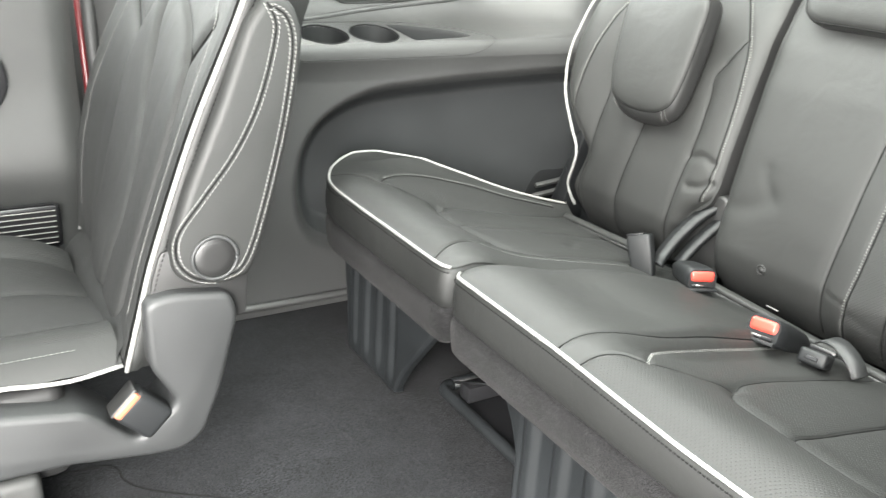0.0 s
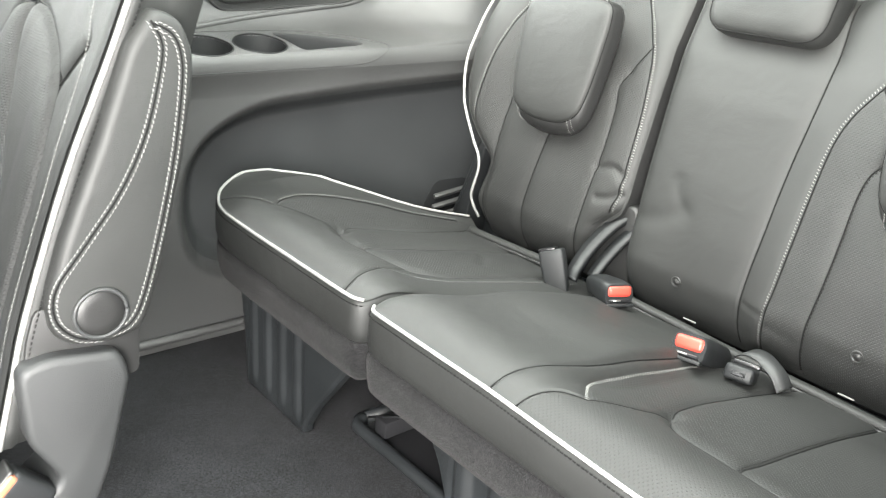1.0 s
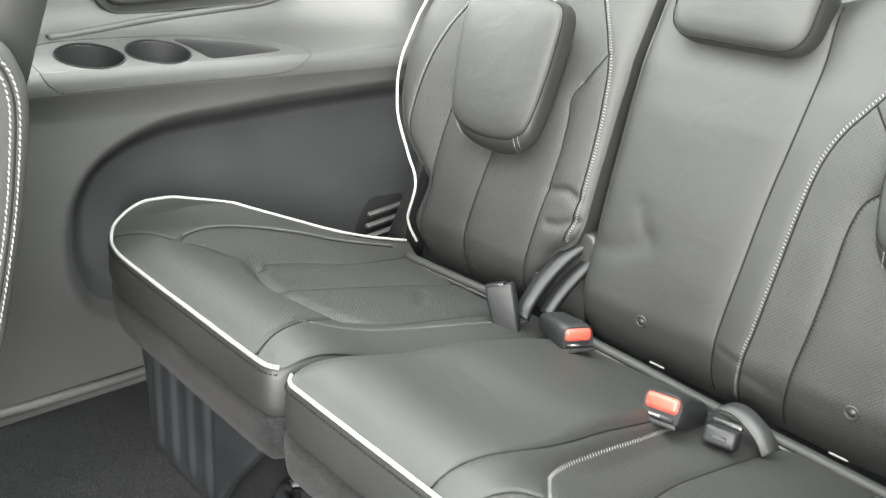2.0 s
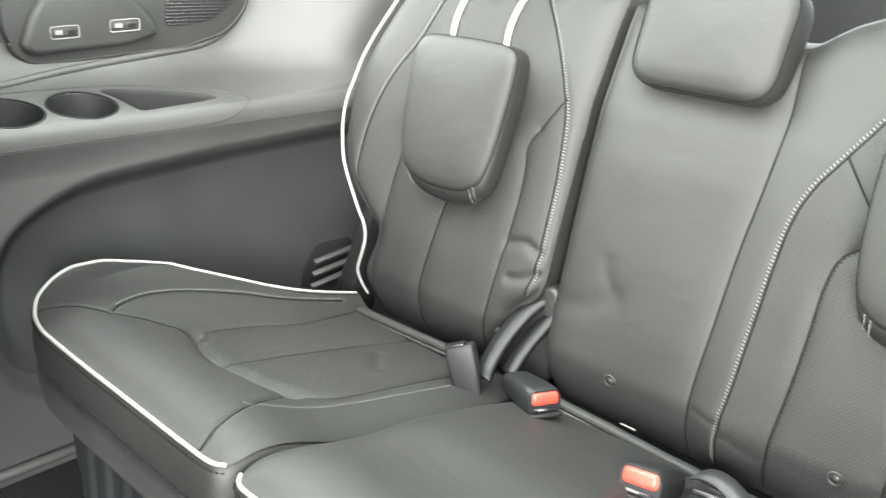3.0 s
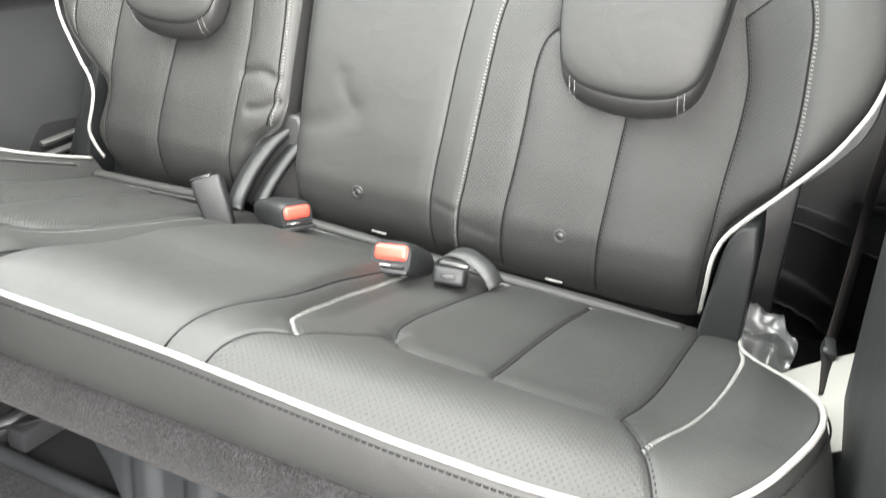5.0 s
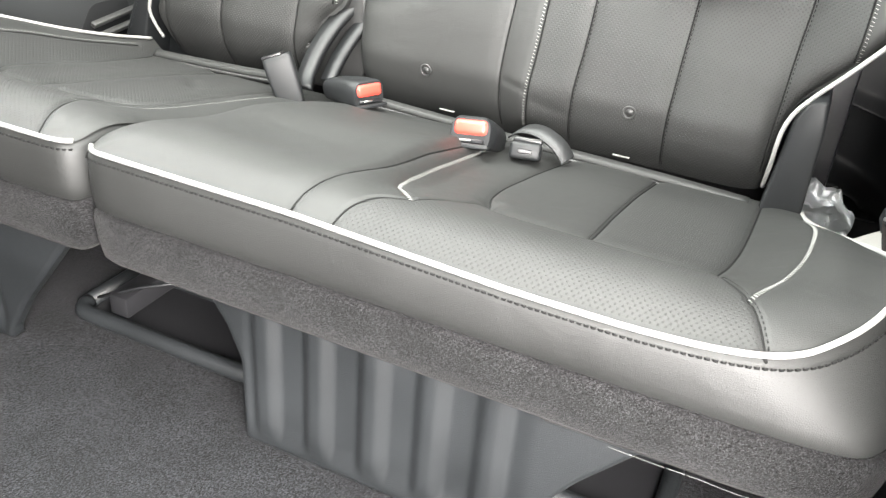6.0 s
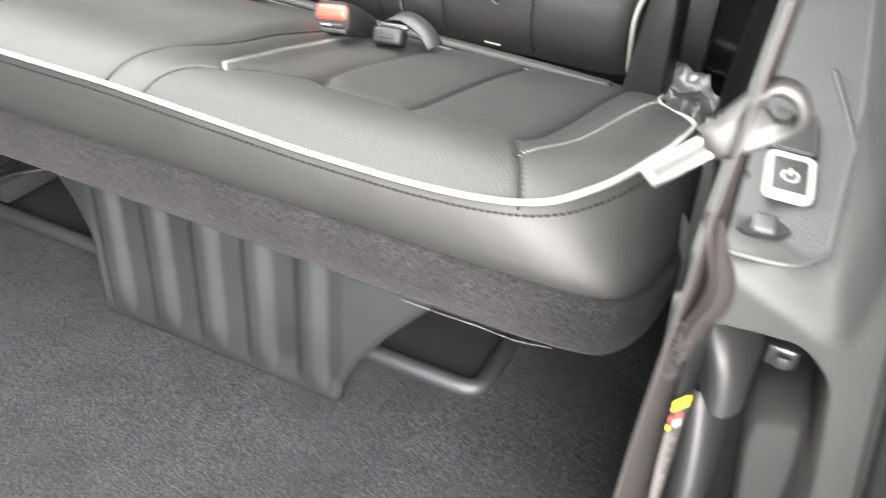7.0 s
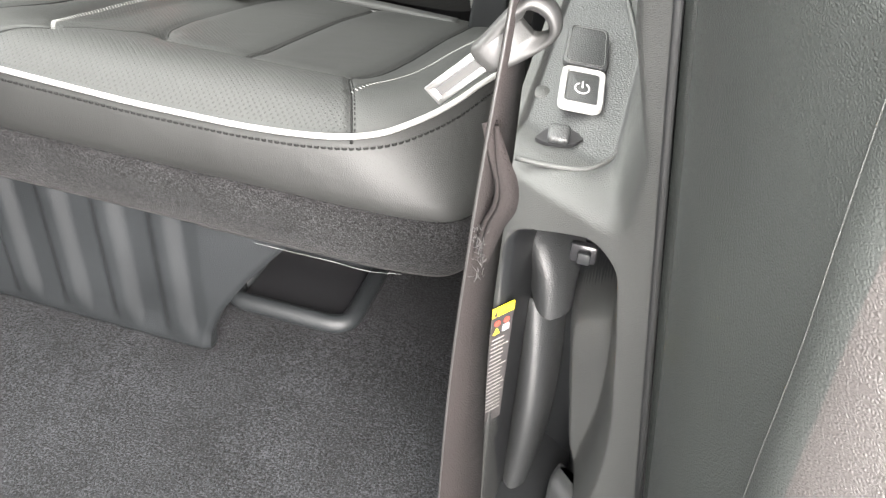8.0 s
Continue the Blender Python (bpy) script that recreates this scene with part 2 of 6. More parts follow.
def ribbon(points, sides, half, thick):
    """A flat strap along points; sides gives its direction across at each point."""
    p, s = np.array(points, float), np.array(sides, float)
    s = s / np.linalg.norm(s, axis=1)[:, None]
    t = np.gradient(p, axis=0)
    t /= np.linalg.norm(t, axis=1)[:, None]
    nrm = np.cross(t, s)
    w = np.broadcast_to(half, len(p))
    rings = [[p[i] - s[i] * w[i] - nrm[i] * thick, p[i] + s[i] * w[i] - nrm[i] * thick,
              p[i] + s[i] * w[i] + nrm[i] * thick, p[i] - s[i] * w[i] + nrm[i] * thick] for i in range(len(p))]
    return loft(rings)


def rbox(sx, sy, sz, r, seg=3, m=None):
    """A box with rounded edges, centred."""
    bm = bmesh.new()
    bmesh.ops.create_cube(bm, size=1)
    for q in bm.verts:
        q.co = Vector((q.co.x * sx, q.co.y * sy, q.co.z * sz))
    bmesh.ops.bevel(bm, geom=bm.edges[:] + bm.verts[:], offset=r, segments=seg, profile=0.5, affect="EDGES")
    bm.verts.index_update()
    vf = [tuple(q.co) for q in bm.verts], [tuple(q.index for q in f.verts) for f in bm.faces]
    bm.free()
    return moved(vf, m) if m is not None else vf


def prism(poly, lo, hi, axis="x", r=0.0, seg=3):
    """A plate with the outline poly (two coordinates), from lo to hi along the axis, its rims rounded."""
    bm = bmesh.new()
    def at(a, b, c):
        return {"x": (c, a, b), "y": (a, c, b), "z": (a, b, c)}[axis]
    base = [bm.verts.new(at(a, b, lo)) for a, b in poly]
    top = [bm.verts.new(at(a, b, hi)) for a, b in poly]
    n = len(poly)
    fs = [bm.faces.new(base), bm.faces.new(top)]
    for i in range(n):
        bm.faces.new((base[i], base[(i + 1) % n], top[(i + 1) % n], top[i]))
    bmesh.ops.recalc_face_normals(bm, faces=bm.faces)
    if r:
        rims = [e for f in fs for e in f.edges]
        bmesh.ops.bevel(bm, geom=rims, offset=r, segments=seg, profile=0.5, affect="EDGES")
    bm.verts.index_update()
    vf = [tuple(q.co) for q in bm.verts], [tuple(q.index for q in f.verts) for f in bm.faces]
    bm.free()
    return vf


def rounded(poly, r, n=5):
    """The outline poly with its corners rounded."""
    out = []
    k = len(poly)
    for i in range(k):
        a, b, c = (np.array(poly[(i + d) % k], float) for d in (-1, 0, 1))
        ra = min(r, np.linalg.norm(a - b) * 0.45, np.linalg.norm(c - b) * 0.45)
        p, q = b + (a - b) / np.linalg.norm(a - b) * ra, b + (c - b) / np.linalg.norm(c - b) * ra
        for s in np.linspace(0, 1, n):
            out.append(tuple((1 - s) ** 2 * p + 2 * s * (1 - s) * b + s * s * q))
    return out


def stitches(points, normals, pitch, length, r, lift=0.0006, turn=0):
    """Short threads, one by one, along a seam."""
    p, nn = np.array(points, float), np.array(normals, float)
    d = np.r_[0, np.cumsum(np.linalg.norm(np.diff(p, axis=0), axis=1))]
    v, f = [], []
    for s in np.arange(pitch * 0.5, d[-1], pitch):
        c = np.array([np.interp(s, d, p[:, k]) for k in range(3)])
        e = np.array([np.interp(min(s + length, d[-1]), d, p[:, k]) for k in range(3)])
        n = np.array([np.interp(s, d, nn[:, k]) for k in range(3)])
        t = e - c
        if np.linalg.norm(t) < 1e-5:
            continue
        t /= np.linalg.norm(t)
        n = n / np.linalg.norm(n)
        w = np.cross(n, t)
        t, w = t * math.cos(radians(turn)) + w * math.sin(radians(turn)), w * math.cos(radians(turn)) - t * math.sin(radians(turn))
        k = len(v)
        for q, h in ((0, 0.2), (0.25, 1), (0.75, 1), (1, 0.2)):
            o = c + t * length * (q - 0.5) + n * (lift + r * (h - 0.6))
            v += [tuple(o - w * r), tuple(o + n * r * 0.9), tuple(o + w * r)]
        for j in range(3):
            f += [(k + 3 * j, k + 3 * j + 1, k + 3 * j + 4, k + 3 * j + 3), (k + 3 * j + 1, k + 3 * j + 2, k + 3 * j + 5, k + 3 * j + 4)]
        f += [(k, k + 2, k + 1), (k + 9, k + 10, k + 11)]
    return v, f


def groove(a, b, lines):
    """How deep the seams in lines cut at the places (a, b): each line is (points, depth, width)."""
    out = np.zeros_like(a)
    for pts, depth, width in lines:
        best = np.full(a.shape, 1e9)
        for p, q in zip(pts[:-1], pts[1:]):
            d = q - p
            s = np.clip(((a - p[0]) * d[0] + (b - p[1]) * d[1]) / (d @ d + 1e-12), 0, 1)
            best = np.minimum(best, (a - p[0] - s * d[0]) ** 2 + (b - p[1] - s * d[1]) ** 2)
        out += depth * np.exp(-best / width ** 2)
    return out


def away(a, b, pts):
    """Distance of the places (a, b) from the line through pts."""
    best = np.full(a.shape, 1e9)
    pts = np.asarray(pts, float)
    for p, q in zip(pts[:-1], pts[1:]):
        d = q - p
        s = np.clip(((a - p[0]) * d[0] + (b - p[1]) * d[1]) / (d @ d + 1e-12), 0, 1)
        best = np.minimum(best, (a - p[0] - s * d[0]) ** 2 + (b - p[1] - s * d[1]) ** 2)
    return np.sqrt(best)


def inside(a, b, poly):
    """Whether the places (a, b) lie in the outline poly."""
    hit = np.zeros(a.shape, bool)
    n = len(poly)
    for i in range(n):
        (x0, y0), (x1, y1) = poly[i], poly[(i + 1) % n]
        cross = (y0 > b) != (y1 > b)
        hit ^= cross & (a < (x1 - x0) * (b - y0) / (y1 - y0 + 1e-12) + x0)
    return hit


# ---- cabin: floor, walls, roof ----
def slab(name, lo, hi, mat, label="", r=0.004):
    c = [(a + b) / 2 for a, b in zip(lo, hi)]
    s = [b - a for a, b in zip(lo, hi)]
    return tagged(part(name, rbox(*s, r, 2, pose(*c)), mat, None, label, "auto"), category=name.split("_")[0], kind="structure")


def carpet_floor():
    nx, ny = 120, 150
    X, Y = np.meshgrid(np.linspace(-0.72, 0.98, nx), np.linspace(-1.7, 1.7, ny))
    Z = np.full_like(X, -0.008)
    for i in range(ny):
        for j in range(nx):
            Z[i, j] += 0.0015 * noise.noise((X[i, j] * 9, Y[i, j] * 9, 0.3))
    top = np.stack([X, Y, Z], -1).reshape(-1, 3)
    under = np.array([(-0.72, -1.7, -0.05), (0.98, -1.7, -0.05), (0.98, 1.7, -0.05), (-0.72, 1.7, -0.05)])
    f = grid_faces(nx, ny)
    n = len(top)
    f.append((n + 3, n + 2, n + 1, n))
    ob = part("floor", (np.vstack([top, under]), f), CARPET)
    return tagged(ob, "dark charcoal loop-pile car floor carpet", "floor", kind="structure")


carpet_floor()
mat_line = curve([(-0.20, -0.75), (-0.19, -0.50), (-0.175, -0.452), (-0.139, -0.447), (-0.099, -0.417), (-0.036, -0.329), (0.06, -0.19)], 60)
tagged(part("trim", tube(np.column_stack([mat_line, np.full(60, -0.0078)]), 0.0016, 6), DARK_THREAD, None, "dark cut line in the carpet"), category="trim", kind="structure")

ARCH = curve([(1.05, -0.06), (0.62, -0.06), (0.46, -0.01), (0.3, 0.06), (0.17, 0.098), (0.07, 0.122), (0.015, 0.155), (-0.008, 0.21), (-0.010, 0.27), (0.004, 0.335), (0.05, 0.394), (0.145, 0.437), (0.27, 0.450), (0.45, 0.458), (0.66, 0.463), (1.05, 0.467)], 110)
ARCH_POLY = [tuple(p) for p in ARCH]


def far_wall():
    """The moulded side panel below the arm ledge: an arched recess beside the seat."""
    ys, zs = np.linspace(-0.30, 1.05, 420), np.linspace(-0.02, 0.5055, 260)
    Y, Z = np.meshgrid(ys, zs)
    d = away(Y, Z, ARCH)
    d = np.where(inside(Y, Z, ARCH_POLY), d, -d)
    s = np.clip((d + 0.016) / 0.062, 0, 1)
    X = -0.560 - 0.080 * s * s * (3 - 2 * s)
    X += 0.0142 * np.clip((Z - 0.462) / 0.0435, 0, 1) ** 1.5
    X -= np.clip(-(Y + 0.18) / 0.12, 0, 1) ** 2 * 0.05
    v = np.stack([X, Y, Z], -1).reshape(-1, 3)
    f = grid_faces(420, 260)
    # Faces within the recess take a darker, finer-grained grey than the panel.
    sunk = (s > 0.42).reshape(-1)[[q[0] for q in f]].astype(int)
    return part("panel", (v, f, sunk), [TRIM, RECESS_GREY], side_wall, "moulded dark grey trim panel with an arched recess")


side_wall = thing("wall_west", "dark grey moulded side trim with arm ledge and cup holders", "wall", kind="structure")
far_wall()


LEDGE = curve([(-0.5458, 0.5055), (-0.5450, 0.515), (-0.5466, 0.526), (-0.5520, 0.5345), (-0.561, 0.5395), (-0.600, 0.548), (-0.640, 0.558), (-0.668, 0.568), (-0.688, 0.583), (-0.702, 0.605), (-0.712, 0.65), (-0.724, 0.72), (-0.745, 0.770)], 400)


def ledge_place(s, y):
    """A place on the side trim: s runs from the ledge's lower front edge over its top and up the wall."""
    s, y = np.asarray(s, float), np.asarray(y, float)
    d = np.r_[0, np.cumsum(np.linalg.norm(np.diff(LEDGE, axis=0), axis=1))]
    x, z = np.interp(s, d, LEDGE[:, 0]), np.interp(s, d, LEDGE[:, 1])
    start = 0.43 + 0.13 * np.clip((z - 0.545) / 0.20, 0, 1)
    w = np.clip((y - start) / 0.24, 0, 1)
    w = w * w * (3 - 2 * w)
    out = np.clip(-0.552 - x, 0, 1)
    return x + 0.75 * w * out, z + 0.010 * w * np.clip((s - 0.02) / 0.02, 0, 1)


def along(x):
    """How far over the ledge the top reaches x."""
    d = np.r_[0, np.cumsum(np.linalg.norm(np.diff(LEDGE, axis=0), axis=1))]
    top = LEDGE[:, 0] < -0.5451
    return np.interp(-np.asarray(x, float), -LEDGE[top, 0], d[top])


CUPS = [(-0.602, 0.057), (-0.602, 0.166)]
TRAY = rounded([(-0.561, 0.236), (-0.571, 0.355), (-0.579, 0.384), (-0.600, 0.362), (-0.622, 0.31), (-0.640, 0.25), (-0.646, 0.210), (-0.612, 0.226)], 0.012)


def arm_ledge():
    """Ledge and upper wall in one moulding, with two cup holders and a tapered tray sunk into the top."""
    ss = np.r_[np.linspace(0, 0.040, 40), np.linspace(0.040, 0.140, 130)[1:], np.linspace(0.140, 0.3415, 70)[1:]]
    ys = np.r_[np.linspace(-0.30, -0.01, 30), np.linspace(-0.01, 0.40, 420)[1:], np.linspace(0.40, 1.60, 90)[1:]]
    S, Y = np.meshgrid(ss, ys)
    X, Z = ledge_place(S, Y)
    top = S < 0.140
    hole = np.zeros(X.shape, bool)
    for cx, cy in CUPS:
        d = np.hypot((X - cx) / 0.0455, (Y - cy) / 0.0505)
        Z = Z - top * (0.052 * np.clip((1 - d) / 0.17, 0, 1) + 0.0012 * np.exp(-((d - 1.0) / 0.04) ** 2))
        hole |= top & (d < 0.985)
    deep = inside(X, Y, TRAY) & top
    td = np.where(deep, away(X, Y, TRAY + TRAY[:1]), 0)
    Z = Z - 0.034 * np.clip(td / 0.004, 0, 1) ** 0.8
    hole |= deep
    f = grid_faces(len(ss), len(ys))
    # The hollows' shade is put in as a near-black colour inside cups and tray.
    part("arm_ledge", (np.stack([X, Y, Z], -1).reshape(-1, 3), f, hole.reshape(-1)[np.array(f)].any(1).astype(int)), [TRIM, SHADE_AND_TRIM], side_wall, "grey plastic arm ledge with two shade-darkened cup holders and a tray")
    for cx, cy in CUPS:
        a = np.linspace(0, 2 * math.pi, 73)
        rx, ry = cx + 0.0455 * np.cos(a), cy + 0.0505 * np.sin(a)
        part("cup_rim", tube(np.column_stack([rx, ry, ledge_place(along(rx), ry)[1] - 0.0006]), 0.0016, 8, caps=False), SHADE_AND_TRIM, side_wall, "rounded rim of a cup holder")
    lower = [(0.0035, -0.010), (0.0035, 0.10), (0.0035, 0.22), (0.0042, 0.34), (0.010, 0.382), (0.022, 0.410), (0.034, 0.425)]
    upper = [(along(x), y) for x, y in ((-0.572, 0.430), (-0.592, 0.412), (-0.615, 0.372), (-0.638, 0.31), (-0.652, 0.25), (-0.657, 0.17), (-0.657, 0.06), (-0.648, 0.0), (-0.62, -0.028), (-0.58, -0.034))]
    loop = curve(lower + upper + [(0.022, -0.030)] + lower[:1], 160)
    x, z = ledge_place(loop[:, 0], loop[:, 1])
    part("insert_joint", tube(np.column_stack([x + 0.0002, loop[:, 1], z + 0.0002]), 0.0009, 6), RUBBER, side_wall, "fine joint round the cup holder insert")


arm_ledge()


def pod():
    """Switch pod and speaker grille let into the side trim."""
    well = rounded([(0.112, 0.615), (0.136, 0.596), (0.205, 0.596), (0.30, 0.602), (0.395, 0.606), (0.480, 0.628), (0.520, 0.665), (0.55, 0.765), (0.105, 0.765), (0.100, 0.66)], 0.02, 6)
    part("pod_rim", prism(well, -0.745, -0.698, "x", 0.003, 2), NEAR_TRIM, side_wall, "grey switch surround", "auto")
    part("surround_joint", tube(np.array([(-0.6992, a, b) for a, b in well + well[:1]]), 0.0026, 6), RUBBER, side_wall, "black joint round the switch surround")
    face = rounded([(0.120, 0.622), (0.140, 0.608), (0.29, 0.617), (0.346, 0.632), (0.335, 0.658), (0.308, 0.688), (0.27, 0.735), (0.19, 0.735), (0.137, 0.665)], 0.016, 6)
    part("switch_panel", prism(face, -0.74, -0.684, "x", 0.010, 4), NEAR_TRIM, side_wall, "raised grey switch panel")
    for y, w in ((0.187, 0.044), (0.284, 0.050)):
        z0 = 0.641 + 0.07 * (y - 0.187)
        rim = rounded([(y - w / 2, z0 - 0.009), (y + w / 2, z0 - 0.007), (y + w / 2, z0 + 0.011), (y - w / 2, z0 + 0.009)], 0.004, 4)
        part("switch_rim", tube(np.array([(-0.6838, a, b) for a, b in rim + rim[:1]]), 0.0009, 6), GREYPL, side_wall, "pale switch rim")
        part("switch", rbox(0.008, w - 0.004, 0.015, 0.003, 2, pose(-0.6865, y, z0 + 0.001)), PLASTIC, side_wall, "small grey switch", "auto")
        for k in (-1, 1):
            part("switch_mark", rbox(0.001, w * 0.26, 0.0065, 0.0004, 1, pose(-0.6822, y + k * w * 0.23, z0 + 0.001)), GREYPL if k < 0 else BLACK, side_wall, "switch symbol", "auto")
    grille = rounded([(0.36, 0.640), (0.45, 0.650), (0.505, 0.685), (0.53, 0.755), (0.37, 0.755)], 0.02, 5)
    part("speaker_grille", prism(grille, -0.74, -0.6965, "x", 0.002, 1), BLACK, side_wall, "black speaker grille", "auto")
    bars = []
    for i in range(20):
        z = 0.6455 + i * 0.0055
        ins = [y for y in np.linspace(0.34, 0.54, 201) if inside(np.array([y]), np.array([z]), grille)[0]]
        if ins:
            bars.append(rbox(0.003, ins[-1] - ins[0], 0.0026, 0.0008, 1, pose(-0.6962, (ins[0] + ins[-1]) / 2, z)))
    for i in range(24):
        y = 0.366 + i * 0.007
        ins = [z for z in np.linspace(0.63, 0.76, 131) if inside(np.array([y]), np.array([z]), grille)[0]]
        if ins:
            bars.append(rbox(0.003, 0.0024, ins[-1] - ins[0], 0.0008, 1, pose(-0.6964, y, (ins[0] + ins[-1]) / 2)))
    part("grille_bars", join(*bars), PLASTIC, side_wall, "fine mesh of the grille", "auto")
    bead = curve([(0.02, 0.566), (0.09, 0.572), (0.175, 0.582), (0.265, 0.591), (0.33, 0.597), (0.43, 0.608), (0.49, 0.632), (0.53, 0.675), (0.57, 0.765)], 80)
    run = np.linspace(0.05, 0.34, 400)
    x = [float(np.interp(b, *ledge_place(run, np.full(400, a))[::-1])) for a, b in bead]
    part("surround_bead", tube(np.column_stack([np.array(x) - 0.0015, bead]), 0.0065, 12), TRIM, side_wall, "soft bead below the switch surround")


pod()


def side_vent():
    """Air outlet low on the recessed trim beside the seat."""
    vent = thing("air_vent", "dark slotted air vent low in the side trim", "vent")
    # A solid near-black plate paints the shade of the hollow behind the slats.
    part("frame", prism(rounded([(0.602, 0.115), (0.735, 0.115), (0.740, 0.203), (0.640, 0.207), (0.608, 0.16)], 0.02, 5), -0.650, -0.6385, "x", 0.003, 2), SHADE_AND_TRIM, vent, "dark plate standing for the shaded hollow behind the slats", "auto")
    for i in range(3):
        part("slat", rbox(0.012, 0.11, 0.011, 0.003, 2, pose(-0.630, 0.680 + 0.004 * i, 0.124 + 0.026 * i, 9, 30, 0)), TRIM, vent, "", "auto")


side_vent()


def box_wall(name, lo, hi, mat, label):
    return slab(name, lo, hi, mat, label, 0.006)


# body around the cabin, with the window openings left free
box_wall("wall_outer", (-1.02, -1.75, -0.05), (-0.99, 1.75, 0.78), TRIM, "plain body side behind the trim")
box_wall("wall_pillar", (-1.02, -0.34, 0.78), (-0.86, -0.18, 1.22), HEADLINER, "pale grey pillar trim")
box_wall("wall_pillar", (-1.02, 0.62, 0.78), (-0.80, 1.75, 1.22), HEADLINER, "pale grey pillar trim")
box_wall("wall_rear", (-1.02, 1.72, -0.05), (1.1, 1.75, 0.84), SMOOTH, "dark grey tailgate trim")
box_wall("wall_front", (-1.02, -1.80, -0.05), (1.1, -1.77, 0.62), TRIM, "dark grey front end of the cabin")
box_wall("wall_side", (1.03, 0.02, -0.05), (1.06, 1.75, 0.80), TRIM, "plain body side behind the trim")
box_wall("wall_pillar", (0.96, -0.02, 0.80), (1.06, 0.55, 1.22), HEADLINER, "pale grey pillar trim")
box_wall("roof", (-1.02, 0.64, 1.22), (1.1, 1.75, 1.25), HEADLINER, "pale grey fabric headliner")
box_wall("roof", (-1.02, -1.78, 1.22), (1.1, -0.50, 1.25), HEADLINER, "pale grey fabric headliner")
box_wall("roof", (-1.02, -0.50, 1.22), (-0.50, 0.64, 1.25), HEADLINER, "pale grey fabric headliner")
box_wall("roof", (0.58, -0.50, 1.22), (1.1, 0.64, 1.25), HEADLINER, "pale grey fabric headliner")


def far_door():
    """Door trim across the cabin with a slotted outlet, and the red body edge behind it."""
    door = thing("door_trim", "grey car door trim panel across the cabin", "door trim")
    ys, zs = np.linspace(-1.5, -0.372, 70), np.linspace(0.0, 0.78, 60)
    Y, Z = np.meshgrid(ys, zs)
    X = -0.735 + 0.035 * np.exp(-((Z - 0.30) / 0.09) ** 2) + 0.03 * np.exp(-((Z - 0.05) / 0.1) ** 2) - 0.03 * np.clip((Y + 0.42) / 0.05, 0, 1) ** 2
    v = np.stack([X, Y, Z], -1).reshape(-1, 3)
    part("panel", (v, grid_faces(70, 60)), NEAR_TRIM, door)
    part("speaker_slots", rbox(0.012, 0.36, 0.085, 0.010, 3, pose(-0.682, -0.615, 0.198)), BLACK, door, "black slotted outlet", "auto")
    for i in range(7):
        part("slot_bar", rbox(0.006, 0.345, 0.0020, 0.001, 1, pose(-0.6755, -0.615, 0.166 + 0.0105 * i)), GREYPL, door, "", "auto")
    part("pull_cup", prism(rounded([(-0.57, 0.40), (-0.508, 0.412), (-0.488, 0.457), (-0.498, 0.505), (-0.57, 0.515)], 0.02, 5), -0.74, -0.712, "x", 0.004, 2), BLACK, door, "dark recessed pull cup")
    strip = thing("body_edge", "red painted door opening edge with black seal", "car body")
    part("painted_edge", tube([(-0.765, -0.350, 0.0), (-0.765, -0.352, 0.4), (-0.760, -0.362, 0.75)], 0.006, 10), PAINT, strip, "red painted metal")
    part("seal", tube([(-0.745, -0.336, 0.0), (-0.745, -0.338, 0.4), (-0.742, -0.348, 0.75)], 0.012, 10), RUBBER, strip, "black rubber seal")


far_door()


def far_post():
    """Trim of the opening's rear edge, from the floor up beside the seat."""
    ys, zs = np.linspace(-0.33, -0.20, 16), np.linspace(0.0, 0.80, 30)
    Y, Z = np.meshgrid(ys, zs)
    X = -0.755 + 0.125 * np.clip((Y + 0.33) / 0.12, 0, 1) ** 0.6
    part("post_panel", (np.stack([X, Y, Z], -1).reshape(-1, 3), grid_faces(16, 30)), TRIM, side_wall)


far_post()
part("base_strip", tube(curve([(-0.612, -0.30, 0.016), (-0.568, -0.20, 0.016), (-0.555, -0.1, 0.016), (-0.553, 0.1, 0.016), (-0.556, 0.3, 0.016)], 40), 0.009, 8), TRIM, side_wall, "rounded lower edge of the trim")


# ---- third-row seat ----
def tail_normals(p):
    t = np.gradient(p, axis=0)
    t /= np.linalg.norm(t, axis=1)[:, None] + 1e-12
    return t


FRONT = table((0, 0.300), (0.012, 0.309), (0.04, 0.315), (0.08, 0.309), (0.12, 0.291), (0.16, 0.273), (0.2, 0.260), (0.3, 0.240), (0.4, 0.220), (0.47, 0.202), (0.56, 0.180), wide=75)
PIPE_Z = table((0, 0.300), (0.05, 0.308), (0.10, 0.318), (0.15, 0.316), (0.2, 0.303), (0.25, 0.287), (0.35, 0.255), (0.48, 0.212), (0.56, 0.19))


PIPE_X = table((-0.56, 0.303), (-0.3, 0.300), (0.0, 0.301), (0.25, 0.300), (0.36, 0.295), (0.46, 0.291), (0.56, 0.291), (0.62, 0.295), (0.66, 0.300), (0.8, 0.302))


FAR_LIFT = table((0, 0.0), (0.04, 0.002), (0.085, 0.004), (0.14, 0.003), (0.19, 0.0075), (0.25, 0.019), (0.32, 0.0365), (0.38, 0.0475), (0.44, 0.057), (0.54, 0.064), wide=75)


